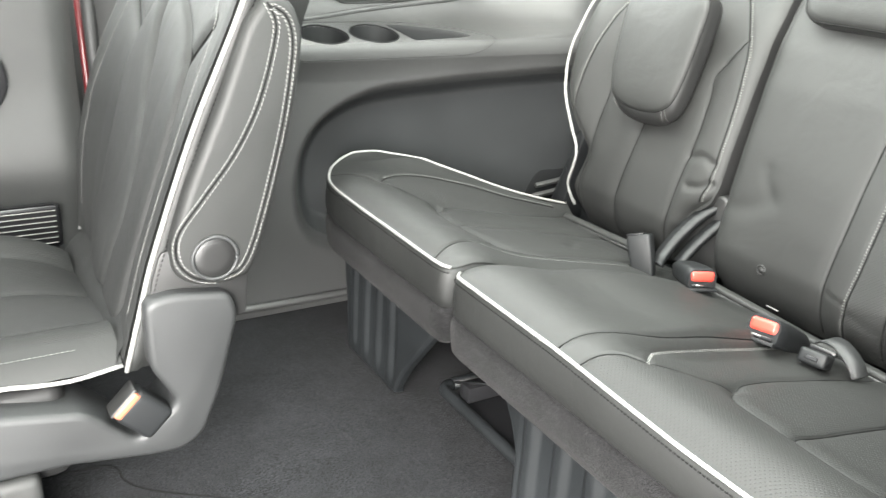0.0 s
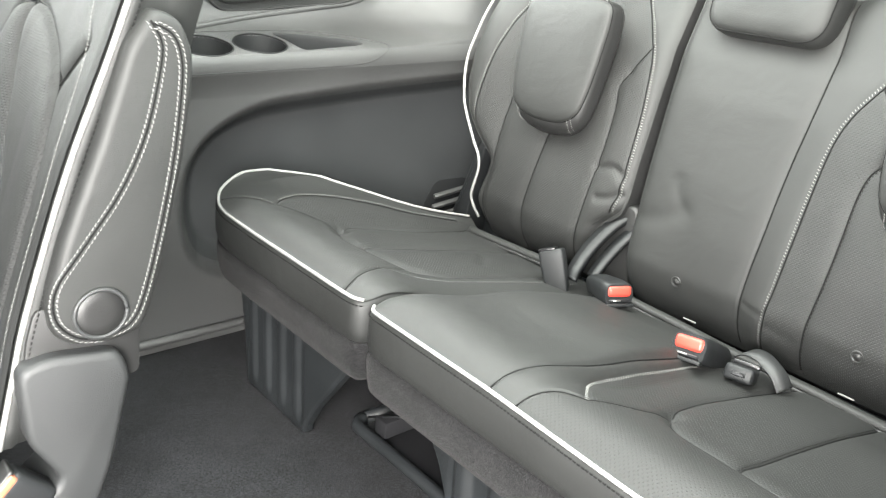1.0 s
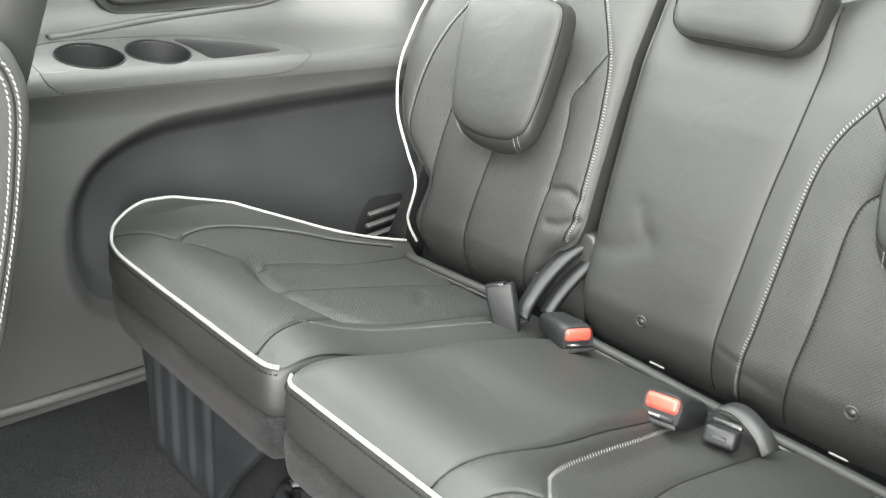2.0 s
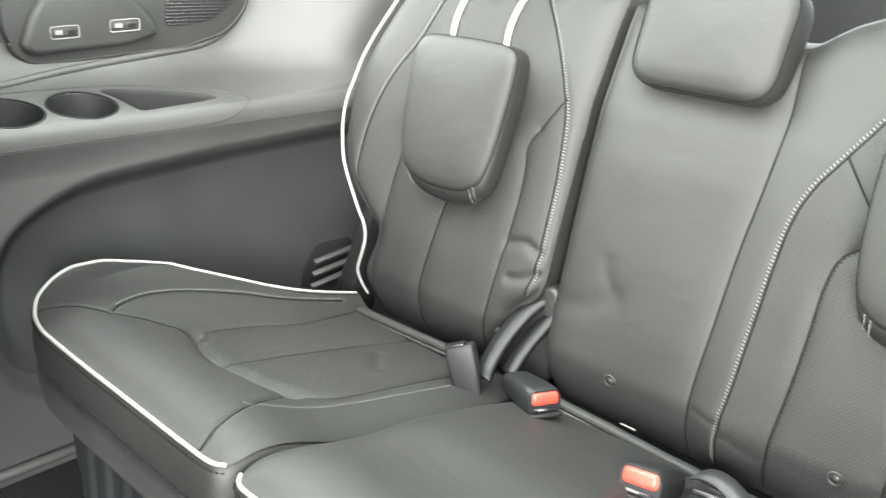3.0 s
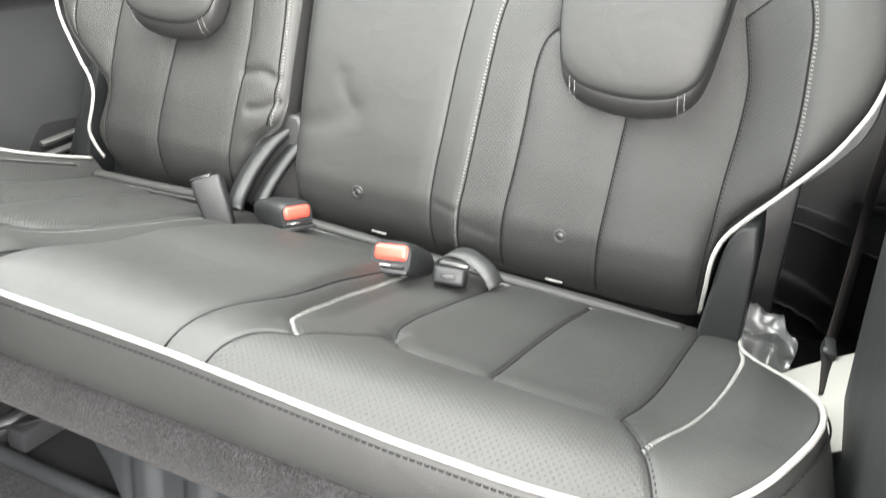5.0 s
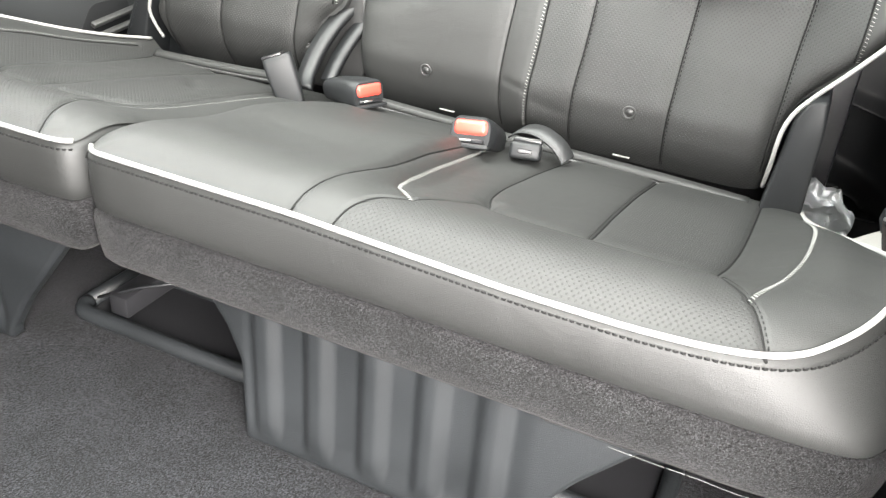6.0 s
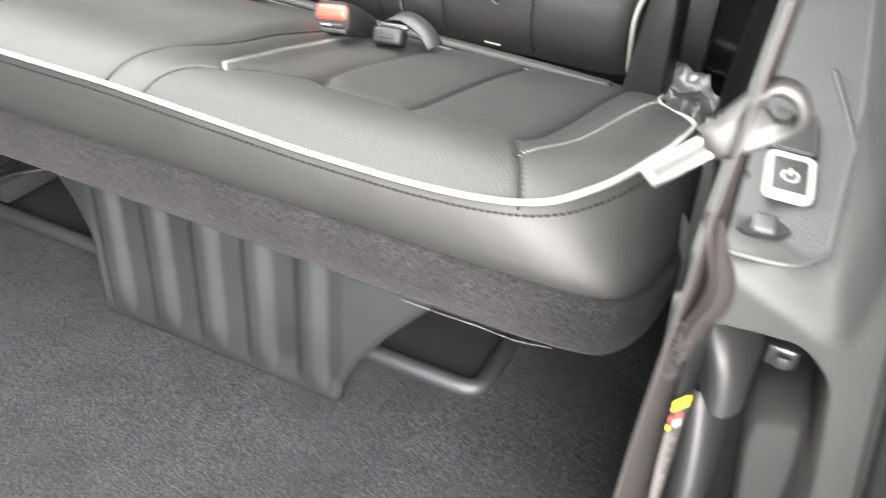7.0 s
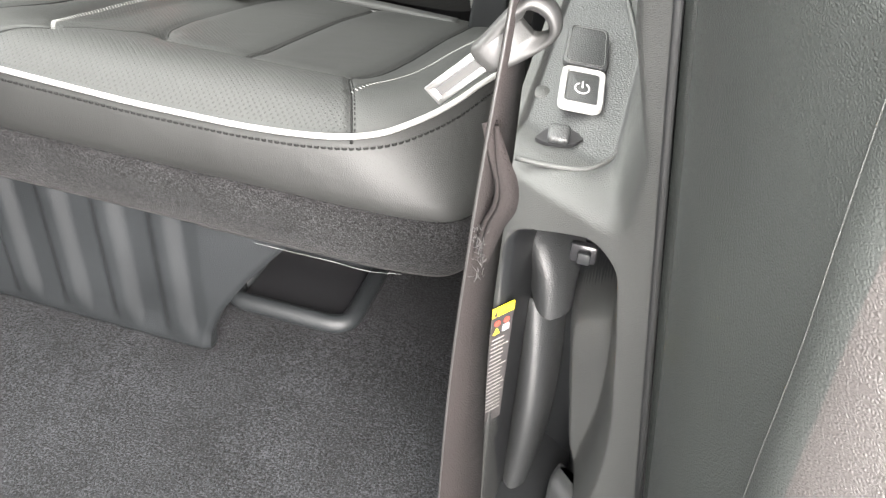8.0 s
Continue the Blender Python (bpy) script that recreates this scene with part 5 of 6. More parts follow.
    w = np.clip((Y + 0.05) / 0.12, 0, 1)
    Xs = 0.814 - 0.05 * T * top - 0.002 - 0.004 * np.sin(T * math.pi) - 0.016 * w * w * (3 - 2 * w) + 0.10 * np.clip((Y - 0.42) / 0.12, 0, 1)
    part("inner_panel", (np.stack([Xs, Y, T * top], -1).reshape(-1, 3), grid_faces(60, 40)), SMOOTH, near_wall, "dark inner side panel")
    part("edge_bead", tube([(0.8135 - 0.05 * z, -0.1065 + 0.032 * z, z) for z in np.linspace(0, 0.335, 20)], 0.004, 8), NEAR_TRIM, near_wall, "rounded trim edge")
    # outer lip beyond the black joint
    zl = np.linspace(0.0, 0.85, 40)
    part("joint", tube([(outer_x(z) + 0.0005, 0.4156 - 0.64 * outer_x(z) + 0.001, z) for z in zl], 0.0024, 8), SHADE_AND_TRIM, near_wall, "black joint line")
    rings = []
    for z in zl:
        x = outer_x(z) + 0.003
        y = 0.4156 - 0.64 * x
        rings.append([(x, y + 0.02, z), (x + 0.001, y + 0.002, z), (x + 0.005, y - 0.001, z), (x + 0.012, y - 0.003, z), (x + 0.020, y - 0.002, z), (x + 0.03, y + 0.02, z)])
    part("outer_lip", loft(rings, False, False), DOOR, near_wall)


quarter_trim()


def near_door():
    """Door trim beside the camera: a grained panel, full in the middle, with a ledge."""
    door = thing("door_trim", "grained dark grey door trim beside the quarter panel", "door trim")
    ys, zs = np.linspace(-0.44, -0.186, 120), np.linspace(0.0, 0.615, 70)
    Y, Z = np.meshgrid(ys, zs)
    lean = outer_x(Z) + 0.014
    w = np.clip((-0.20 - Y) / 0.26, 0, 1)
    w = w * w * (3 - 2 * w)
    X = lean * (1 - w) + 0.962 * w - 0.012 * np.exp(-((Y + 0.30) / 0.07) ** 2) + 2.4 * (np.sqrt(np.clip(-0.360 - Y, 0, 1) ** 2 + 0.022 ** 2) - 0.022)
    X = X + 0.03 * np.clip((Z - 0.585) / 0.03, 0, 1) ** 2
    v = np.stack([X, Y, Z], -1).reshape(-1, 3)
    f = grid_faces(120, 70)
    # One trim throughout; the roll's colour is lightened for the outdoor light on it.
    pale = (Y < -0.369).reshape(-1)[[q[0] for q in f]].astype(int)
    part("panel", (v, f, pale), [DOOR, DOOR_LIT], door, "grained panel with its outer roll painted lighter where lit")
    zs = np.linspace(0.25, 0.60, 30)
    sy = np.interp(zs, (0.25, 0.43, 0.507, 0.60), (-0.354, -0.357, -0.359, -0.357))
    pts = []
    for y, z in zip(sy, zs):
        i, j = int(np.argmin(np.abs(ys - y))), int(np.argmin(np.abs(Z[:, 0] - z)))
        f = (y - ys[i]) / (ys[1] - ys[0])
        k = min(max(i + (1 if f > 0 else -1), 0), len(ys) - 1)
        pts.append((X[j, i] * (1 - abs(f)) + X[j, k] * abs(f) - 0.0004, y, z))
    part("scratch", tube(curve(pts[::4], 60), 0.00012, 4), GRIP, door, "thin scratch")
    return door


near_door()


def arch_ledge():
    """Lower trim sloping up from the cushion's side, over the wheel arch, its light painted in as a pale colour."""
    Y, T = np.meshgrid(np.linspace(0.30, 0.53, 40), np.linspace(0, 1, 16))
    X = 0.712 + 0.080 * T
    Z = 0.140 + 0.062 * T ** 0.8 + 0.02 * np.sin(Y * 5)
    part("arch_ledge", (np.stack([X, Y, Z], -1).reshape(-1, 3), grid_faces(40, 16)), GREYPL, near_wall, "lower trim painted pale for the light on it")


arch_ledge()


# ---- stitching, buttons and fittings of the third row ----
def offset(line, d):
    t = tail_normals(line)
    return line + np.column_stack([-t[:, 1], t[:, 0]]) * d


def sew(surface, line, mat=THREAD, rows=(-0.0012, 0.0012), pitch=0.0058, length=0.0031, r=0.00055, slant=0):
    """Rows of single stitches laid along a seam of a cushion or back."""
    made = []
    for k, d in enumerate(rows):
        q = offset(line, d)[k:]
        made.append(stitches(surface.on(q, 0.0004), surface.normal(q[:, 0], q[:, 1]), pitch, length, r, 0.0006, slant))
    part("stitching", join(*made), mat, surface.cover, "pale contrast stitching" if mat is THREAD else "dark stitching")


sew(near, THREAD_N[8:], THREAD, (0.0,), 0.0052, 0.0040, 0.0006, 72)
sew(near, BOLSTER_N, THREAD, (0.0,), 0.0052, 0.0042, 0.00065, 72)
sew(near, CROSS_N, DARK_THREAD, (0.0026,))
sew(near, MID_N, DARK_THREAD, (0.0026,))
sew(far, BOLSTER_F[2:], THREAD, (0.0024,), 0.0046, 0.0034, 0.00045, 30)
sew(far, THREAD_F, THREAD, (0.0,), 0.0050, 0.0034, 0.0005, 60)
sew(near_back, EDGE_NL, THREAD, (0.0,), 0.0047, 0.0036, 0.00052, 72)
sew(near_back, EDGE_NR, THREAD, (0.0,), 0.0047, 0.0036, 0.00052, 72)
sew(near_back, IN_NL, DARK_THREAD, (0.0028,))
sew(near_back, IN_NM, DARK_THREAD, (0.0028,))
sew(near_back, IN_NR, DARK_THREAD, (0.0028,))
sew(far_back, FAR_EDGE_L, THREAD, (0.0,), 0.0047, 0.0036, 0.00052, 72)
sew(far_back, FAR_EDGE_R, THREAD, (0.0,), 0.0047, 0.0036, 0.00052, 72)


def seam_line(surface, *lines):
    """The dark sunk line where two pieces of leather meet."""
    for line in lines:
        part("seam", tube(surface.on(line, -0.0002), 0.0014, 6), DARK_THREAD, surface.cover, "dark sewn seam")


seam_line(near_back, CENTRE_N, IN_NL, IN_NM, IN_NR, TICK_NL, TICK_NR, offset(EDGE_NL, 0.0042), offset(EDGE_NR, -0.0042))
seam_line(far_back, IN_FL, IN_FM, IN_FR, TICK_FR, offset(FAR_EDGE_L, 0.0042), offset(FAR_EDGE_R, -0.0042))
seam_line(near, CROSS_N, LEFT_N, MID_N, RIGHT_N, PAD_N, DIVIDE_N, ROLL_N)
seam_line(far, CROSS_F, INNER_F, OUTER_F, MID_F, PAD_F, BOLSTER_F, CORNER_F)
sew(far_back, IN_FM, DARK_THREAD, (0.0028,))


def band_sewing(c, edge, lower=None):
    """Dark stitches just below the piping."""
    p = curve(edge, 260)
    t = tail_normals(p)
    n = np.column_stack([t[:, 1], -t[:, 0]])
    if np.dot(n[130], (0, -1)) < 0:
        n = -n
    z = c.pipe(p[:, 0], p[:, 1])
    if lower:
        p = p * 0.895 + curve(lower, 260) * 0.105
    q = np.column_stack([p + n * 0.0036, z - 0.0068])
    part("stitching", stitches(q, np.column_stack([n, np.full(len(n), 0.1)]), 0.0058, 0.0042, 0.0011, 0.0004), DARK_THREAD, c.cover, "dark stitching below the piping")


band_sewing(near, NEAR_EDGE, NEAR_LOW)
band_sewing(far, FAR_EDGE[3:18])


part("pan_edge", tube(curve([(0.50, 0.012, 0.168), (0.60, 0.014, 0.1675), (0.68, 0.016, 0.167), (0.72, 0.026, 0.167)], 30), 0.0028, 6), RUBBER, seat_near, "thin black edge under the felt")
part("loose_thread", tube(curve([(0.56, 0.006, 0.1665), (0.60, 0.007, 0.1655), (0.635, 0.006, 0.1668), (0.67, 0.007, 0.1650), (0.70, 0.012, 0.1662)], 40), 0.00022, 4), THREAD, seat_near, "loose pale thread")


def button(surface, x, z):
    """A round sewn-in button set in a dimple."""
    y = float(surface.depth(np.array([x]), np.array([z]))[0])
    rings = []
    for r, d in ((0.0102, 0.0035), (0.0092, -0.0012), (0.0078, -0.0022), (0.0066, 0.0008), (0.0058, 0.0005), (0.004, -0.0014), (0.0001, -0.0020)):
        rings.append([(x + r * math.cos(a), y + d, z + r * math.sin(a)) for a in np.linspace(0, 2 * math.pi, 20, endpoint=False)])
    part("button", loft(rings, False), LEATHER_DULL, surface.cover, "round black button")


button(near_back, 0.124, 0.266)
button(near_back, 0.425, 0.270)
button(far_back, -0.0915, 0.2525)


def crease(owner, pts, tags):
    """The rolled leather flap between cushion and back, with pale tags peeping out."""
    p = curve(pts, 60)
    side = np.tile((0.0, 0.8, 0.6), (60, 1))
    part("flap", ribbon(p - np.array((0, 0.002, 0.005)), side, 0.0065, 0.0025), LEATHER, owner, "rolled black leather flap")
    part("flap_edge", tube(p + np.array((0, -0.0095, -0.012)), 0.0035, 8), LEATHER_DULL, owner)
    for x in tags:
        y, z = np.interp(x, p[:, 0], p[:, 1]), np.interp(x, p[:, 0], p[:, 2])
        part("tag", rbox(0.024, 0.003, 0.0018, 0.0008, 1, pose(x, y + 0.002, z + 0.0085, 30, 0, 0)), TAG, owner, "small pale fabric tag", "auto")


crease(seat_near, [(0.03, 0.512, 0.214), (0.15, 0.517, 0.208), (0.25, 0.519, 0.203), (0.36, 0.523, 0.200), (0.5, 0.523, 0.197), (0.60, 0.520, 0.194)], (0.165, 0.425))
crease(seat_far, [(-0.375, 0.520, 0.200), (-0.28, 0.520, 0.203), (-0.2, 0.518, 0.207), (-0.12, 0.514, 0.213)], ())


def recliner(owner, poly, y0, y1):
    part("recliner_cover", prism(rounded(poly, 0.007, 5), y0, y1, "y", 0.004, 2), SMOOTH, owner, "black plastic hinge cover")


recliner(seat_near, [(0.612, 0.168), (0.665, 0.172), (0.663, 0.30), (0.658, 0.338), (0.636, 0.330), (0.625, 0.30)], 0.522, 0.61)
recliner(seat_far, [(-0.500, 0.14), (-0.440, 0.14), (-0.425, 0.22), (-0.400, 0.32), (-0.385, 0.37), (-0.402, 0.375), (-0.418, 0.34), (-0.460, 0.235)], 0.556, 0.62)


def buckle(name, place, yaw, pitch, label, roll=0, size=1.0):
    """A belt buckle with a red release bar, lying on the seat; its front faces its own -y."""
    owner = thing(name, label, "seat belt buckle", "belt buckles")
    m = Matrix.Translation(place) @ pose(0, 0, 0, pitch, 0, yaw) @ pose(0, 0, 0, 0, roll, 0)
    owner.matrix_world = m @ Matrix.Diagonal((1.15 * size, 1.15 * size, 1.32 * size, 1.0))
    prof = rounded([(-0.021, -0.013), (0.021, -0.013), (0.022, 0.006), (0.016, 0.014), (-0.016, 0.014), (-0.022, 0.006)], 0.006, 4)
    rings = []
    for y, kx, kz in ((-0.0005, 0.93, 0.90), (0.002, 1.0, 1.0), (0.025, 1.0, 1.02), (0.045, 0.94, 0.96), (0.075, 0.86, 0.85), (0.088, 0.7, 0.6)):
        rings.append([(a * kx, y, b * kz) for a, b in prof])
    house = part("housing", loft(rings), SMOOTH, owner, "black plastic housing", "auto")
    part("release_bar", rbox(0.034, 0.007, 0.0130, 0.0040, 3, pose(0, -0.0008, 0.0040)), RED, house, "red release bar")
    part("slot", rbox(0.030, 0.004, 0.004, 0.001, 1, pose(0, -0.0012, -0.008)), BLACK, house, "dark slot", "auto")
    part("latch", rbox(0.012, 0.004, 0.002, 0.0006, 1, pose(-0.004, -0.002, -0.0075)), CHROME, house, "bright metal latch", "auto")
    part("tongue_guide", rbox(0.042, 0.008, 0.004, 0.0015, 2, pose(0, -0.004, -0.0125)), SMOOTH, house, "", "auto")
    return owner


buckle("belt_buckle", (0.076, 0.446, 0.243), 62, -12, "black belt buckle with red release bar beside the seat split")
buckle("belt_buckle", (0.268, 0.362, 0.2600), 4, -26, "black belt buckle with red release bar lying on the cushion", -6, 1.08)


def belt_stubs():
    """Webbing stubs that carry the buckles, out of the slot between the backs."""
    stub = thing("buckle_strap", "black folded belt straps rising between the seat backs", "seat belt")
    a = curve([(-0.026, 0.605, 0.316), (-0.030, 0.578, 0.320), (-0.042, 0.548, 0.300), (-0.052, 0.515, 0.266), (-0.052, 0.485, 0.236), (-0.042, 0.462, 0.222)], 40)
    part("sleeve", ribbon(a, np.tile((0.97, -0.2, 0.1), (40, 1)), 0.0140, 0.0055), SMOOTH, stub, "black plastic strap sleeve")
    b = curve([(-0.002, 0.605, 0.304), (-0.005, 0.578, 0.304), (-0.014, 0.550, 0.282), (-0.022, 0.522, 0.252), (-0.022, 0.495, 0.226)], 40)
    part("sleeve", ribbon(b, np.tile((0.97, -0.2, 0.1), (40, 1)), 0.0115, 0.0050), SMOOTH, stub, "black plastic strap sleeve")
    part("gusset", prism(rounded([(-0.112, 0.185), (0.0, 0.185), (0.0, 0.345), (-0.03, 0.345), (-0.085, 0.29)], 0.02, 4), 0.565, 0.60, "y", 0.006, 2), LEATHER_DULL, stub, "matt black leather gusset")


belt_stubs()


def upright_buckle():
    owner = thing("belt_buckle", "black seat belt buckle standing by the single seat", "seat belt buckle", "belt buckles")
    m = Matrix.Translation((-0.054, 0.444, 0.206)) @ pose(0, 0, 0, -14, -18, 34)
    owner.matrix_world = m
    prof = rounded([(-0.022, -0.015), (0.022, -0.015), (0.022, 0.015), (-0.022, 0.015)], 0.006, 4)
    rings = [[(a * k, b * k, z) for a, b in prof] for z, k in ((-0.01, 0.85), (0.02, 0.95), (0.045, 1.0), (0.058, 1.0), (0.064, 0.95), (0.066, 0.85))]
    part("housing", loft(rings), SMOOTH, owner, "black plastic housing", "auto")
    part("flange", rbox(0.030, 0.024, 0.004, 0.0015, 2, pose(-0.006, -0.002, 0.0675)), BLACK, owner, "", "auto")


upright_buckle()


def belt_tongue():
    """The small latch box on its looped strap, lying on the seat."""
    owner = thing("belt_latch", "black seat belt latch box on a short looped strap", "seat belt latch")
    owner.matrix_world = Matrix.Translation((0.330, 0.398, 0.237)) @ pose(0, 0, 0, -24, 0, 14)
    part("box", rbox(0.040, 0.038, 0.022, 0.005, 3, pose(0, 0.012, 0)), SMOOTH, owner, "dark grey plastic box")
    part("slot", rbox(0.018, 0.003, 0.0055, 0.001, 1, pose(0, -0.0078, -0.001)), BLACK, owner, "black slot", "auto")
    part("cap", rbox(0.038, 0.014, 0.008, 0.003, 2, pose(0, 0.032, 0.014)), BLACK, owner, "", "auto")
    strap = thing("latch_strap", "black looped belt strap at the seat crease", "seat belt")
    a = curve([(0.285, 0.480, 0.222), (0.300, 0.474, 0.234), (0.322, 0.466, 0.240), (0.346, 0.456, 0.237), (0.362, 0.452, 0.228), (0.372, 0.452, 0.214)], 40)
    part("webbing", ribbon(a, np.tile((0.3, 0.85, 0.2), (40, 1)), 0.013, 0.0012), PLASTIC, strap)


belt_tongue()


def floor_loop(x0, x1, label):
    """A low plastic tray rim on the floor behind the stand."""
    owner = thing("floor_tray", label, "floor tray", "floor trays")
    pts = rounded([(x0, 0.092), (x1, 0.092), (x1, 0.21), (x0, 0.21)], 0.022, 6)
    p = np.array([(a, b, 0.003) for a, b in pts + pts[:1]])
    part("rim", tube(p, 0.011, 10), STAND, owner, "raised black plastic rim")
    part("base", prism(pts, -0.006, -0.002, "z", 0.001, 1), BLACK, owner, "black tray base", "auto")


floor_loop(0.470, 0.612, "low black plastic tray rim on the carpet")
floor_loop(-0.150, 0.130, "long low black plastic tray rim on the carpet")


def seat_frame():
    """The dark steel frame and mechanism under the cushions."""
    owner = thing("seat_mechanism", "dark steel mechanism under the seat cushions", "seat mechanism")
    part("pan_plate", rbox(0.70, 0.44, 0.006, 0.002, 1, pose(0.35, 0.28, 0.1665, -10, 0, 0)), BLACK, owner, "black under plate", "auto")
    part("pan_plate", rbox(0.40, 0.44, 0.006, 0.002, 1, pose(-0.23, 0.28, 0.1665, -10, 0, 0)), BLACK, owner, "", "auto")
    for x in (-0.32, -0.08, 0.22, 0.46):
        part("rail", rbox(0.03, 0.45, 0.03, 0.004, 2, pose(x, 0.32, 0.030)), BLACK, owner, "", "auto")
    for x in (-0.31, 0.34):
        part("upright", rbox(0.05, 0.04, 0.16, 0.004, 2, pose(x, 0.40, 0.09)), BLACK, owner, "", "auto")
    part("lever", tube([(-0.115, 0.10, 0.030), (-0.06, 0.115, 0.055), (0.0, 0.13, 0.075)], 0.006, 8, 0.4), SMOOTH, owner, "worn lever end")
    part("back_plate", rbox(1.12, 0.02, 0.5, 0.004, 2, pose(0.13, 0.74, 0.36, -12, 0, 0)), BLACK, owner, "dark load floor behind the backs", "auto")


seat_frame()


# ---- second-row seat details ----
def second_details():
    o = captain
    bolster = bpy.data.objects[o["bolster"]]
    del o["bolster"]
    x = 0.0262
    outer = curve([(-0.338, 0.364), (-0.318, 0.371), (-0.303, 0.395), (-0.284, 0.454), (-0.262, 0.54), (-0.250, 0.61), (-0.248, 0.645), (-0.256, 0.668), (-0.274, 0.679)], 120)
    inner = curve([(-0.345, 0.361), (-0.372, 0.369), (-0.390, 0.392), (-0.387, 0.425), (-0.356, 0.466), (-0.321, 0.511), (-0.296, 0.555), (-0.280, 0.597), (-0.268, 0.645), (-0.268, 0.664), (-0.277, 0.682)], 120)
    for line in (outer, inner):
        made = []
        for d in (-0.0036, 0.0036):
            q = offset(line, d)
            made.append(stitches(np.column_stack([np.full(120, x), q]), np.tile((1.0, 0, 0), (120, 1)), 0.0052, 0.0038, 0.00055, 0.0004, 14))
        part("stitching", join(*made), THREAD, bolster, "pale double stitching")
        part("seam", tube(np.column_stack([np.full(120, x - 0.0004), line]), 0.0012, 6), DARK_THREAD, bolster, "dark seam")
    ring = [(x + 0.0025, -0.347 + 0.0265 * math.cos(a), 0.391 + 0.0265 * math.sin(a)) for a in np.linspace(0, 2 * math.pi, 41)]
    part("cap_ring", tube(ring, 0.0022, 8), PLASTIC, bolster, "raised ring of the round cap")
    disc = [[(x + d, -0.347 + r * math.cos(a), 0.391 + r * math.sin(a)) for a in np.linspace(0, 2 * math.pi, 40, endpoint=False)] for r, d in ((0.0255, 0.0), (0.024, 0.0018), (0.013, 0.0024), (0.0001, 0.0026))]
    part("cap", loft(disc, False), LEATHER_DULL, bolster, "round black cap")
    # seat buckle in the side cover's notch
    e1, e2 = Vector((0, 0.70, -0.71)), Vector((0, 0.70, 0.71))
    m = Matrix((Vector((1, 0, 0)), e1, e2)).transposed().to_4x4()
    m.translation = (0.016, -0.441, 0.199)
    house = part("buckle_housing", rbox(0.032, 0.058, 0.047, 0.009, 4, m), SMOOTH, o, "black buckle housing", "auto")
    part("buckle_release", rbox(0.026, 0.011, 0.038, 0.003, 3, m @ pose(0.004, -0.0275, 0)), ORANGE, house, "orange-red release bar", "auto")
    part("buckle_frame", rbox(0.029, 0.006, 0.044, 0.0025, 3, m @ pose(0.0, -0.0320, 0)), GRIP, house, "pale grey buckle lip", "auto")
    edge = np.array([(0.0080, p[0] + 0.0085, p[1] - 0.003) for p in SEAT_SIDE[4:]])
    part("stitching", stitches(curve(edge, 80), np.tile((1.0, 0, 0), (80, 1)), 0.0062, 0.0042, 0.0009, 0.0004), DARK_THREAD, o, "dark stitching beside the piping")


second_details()

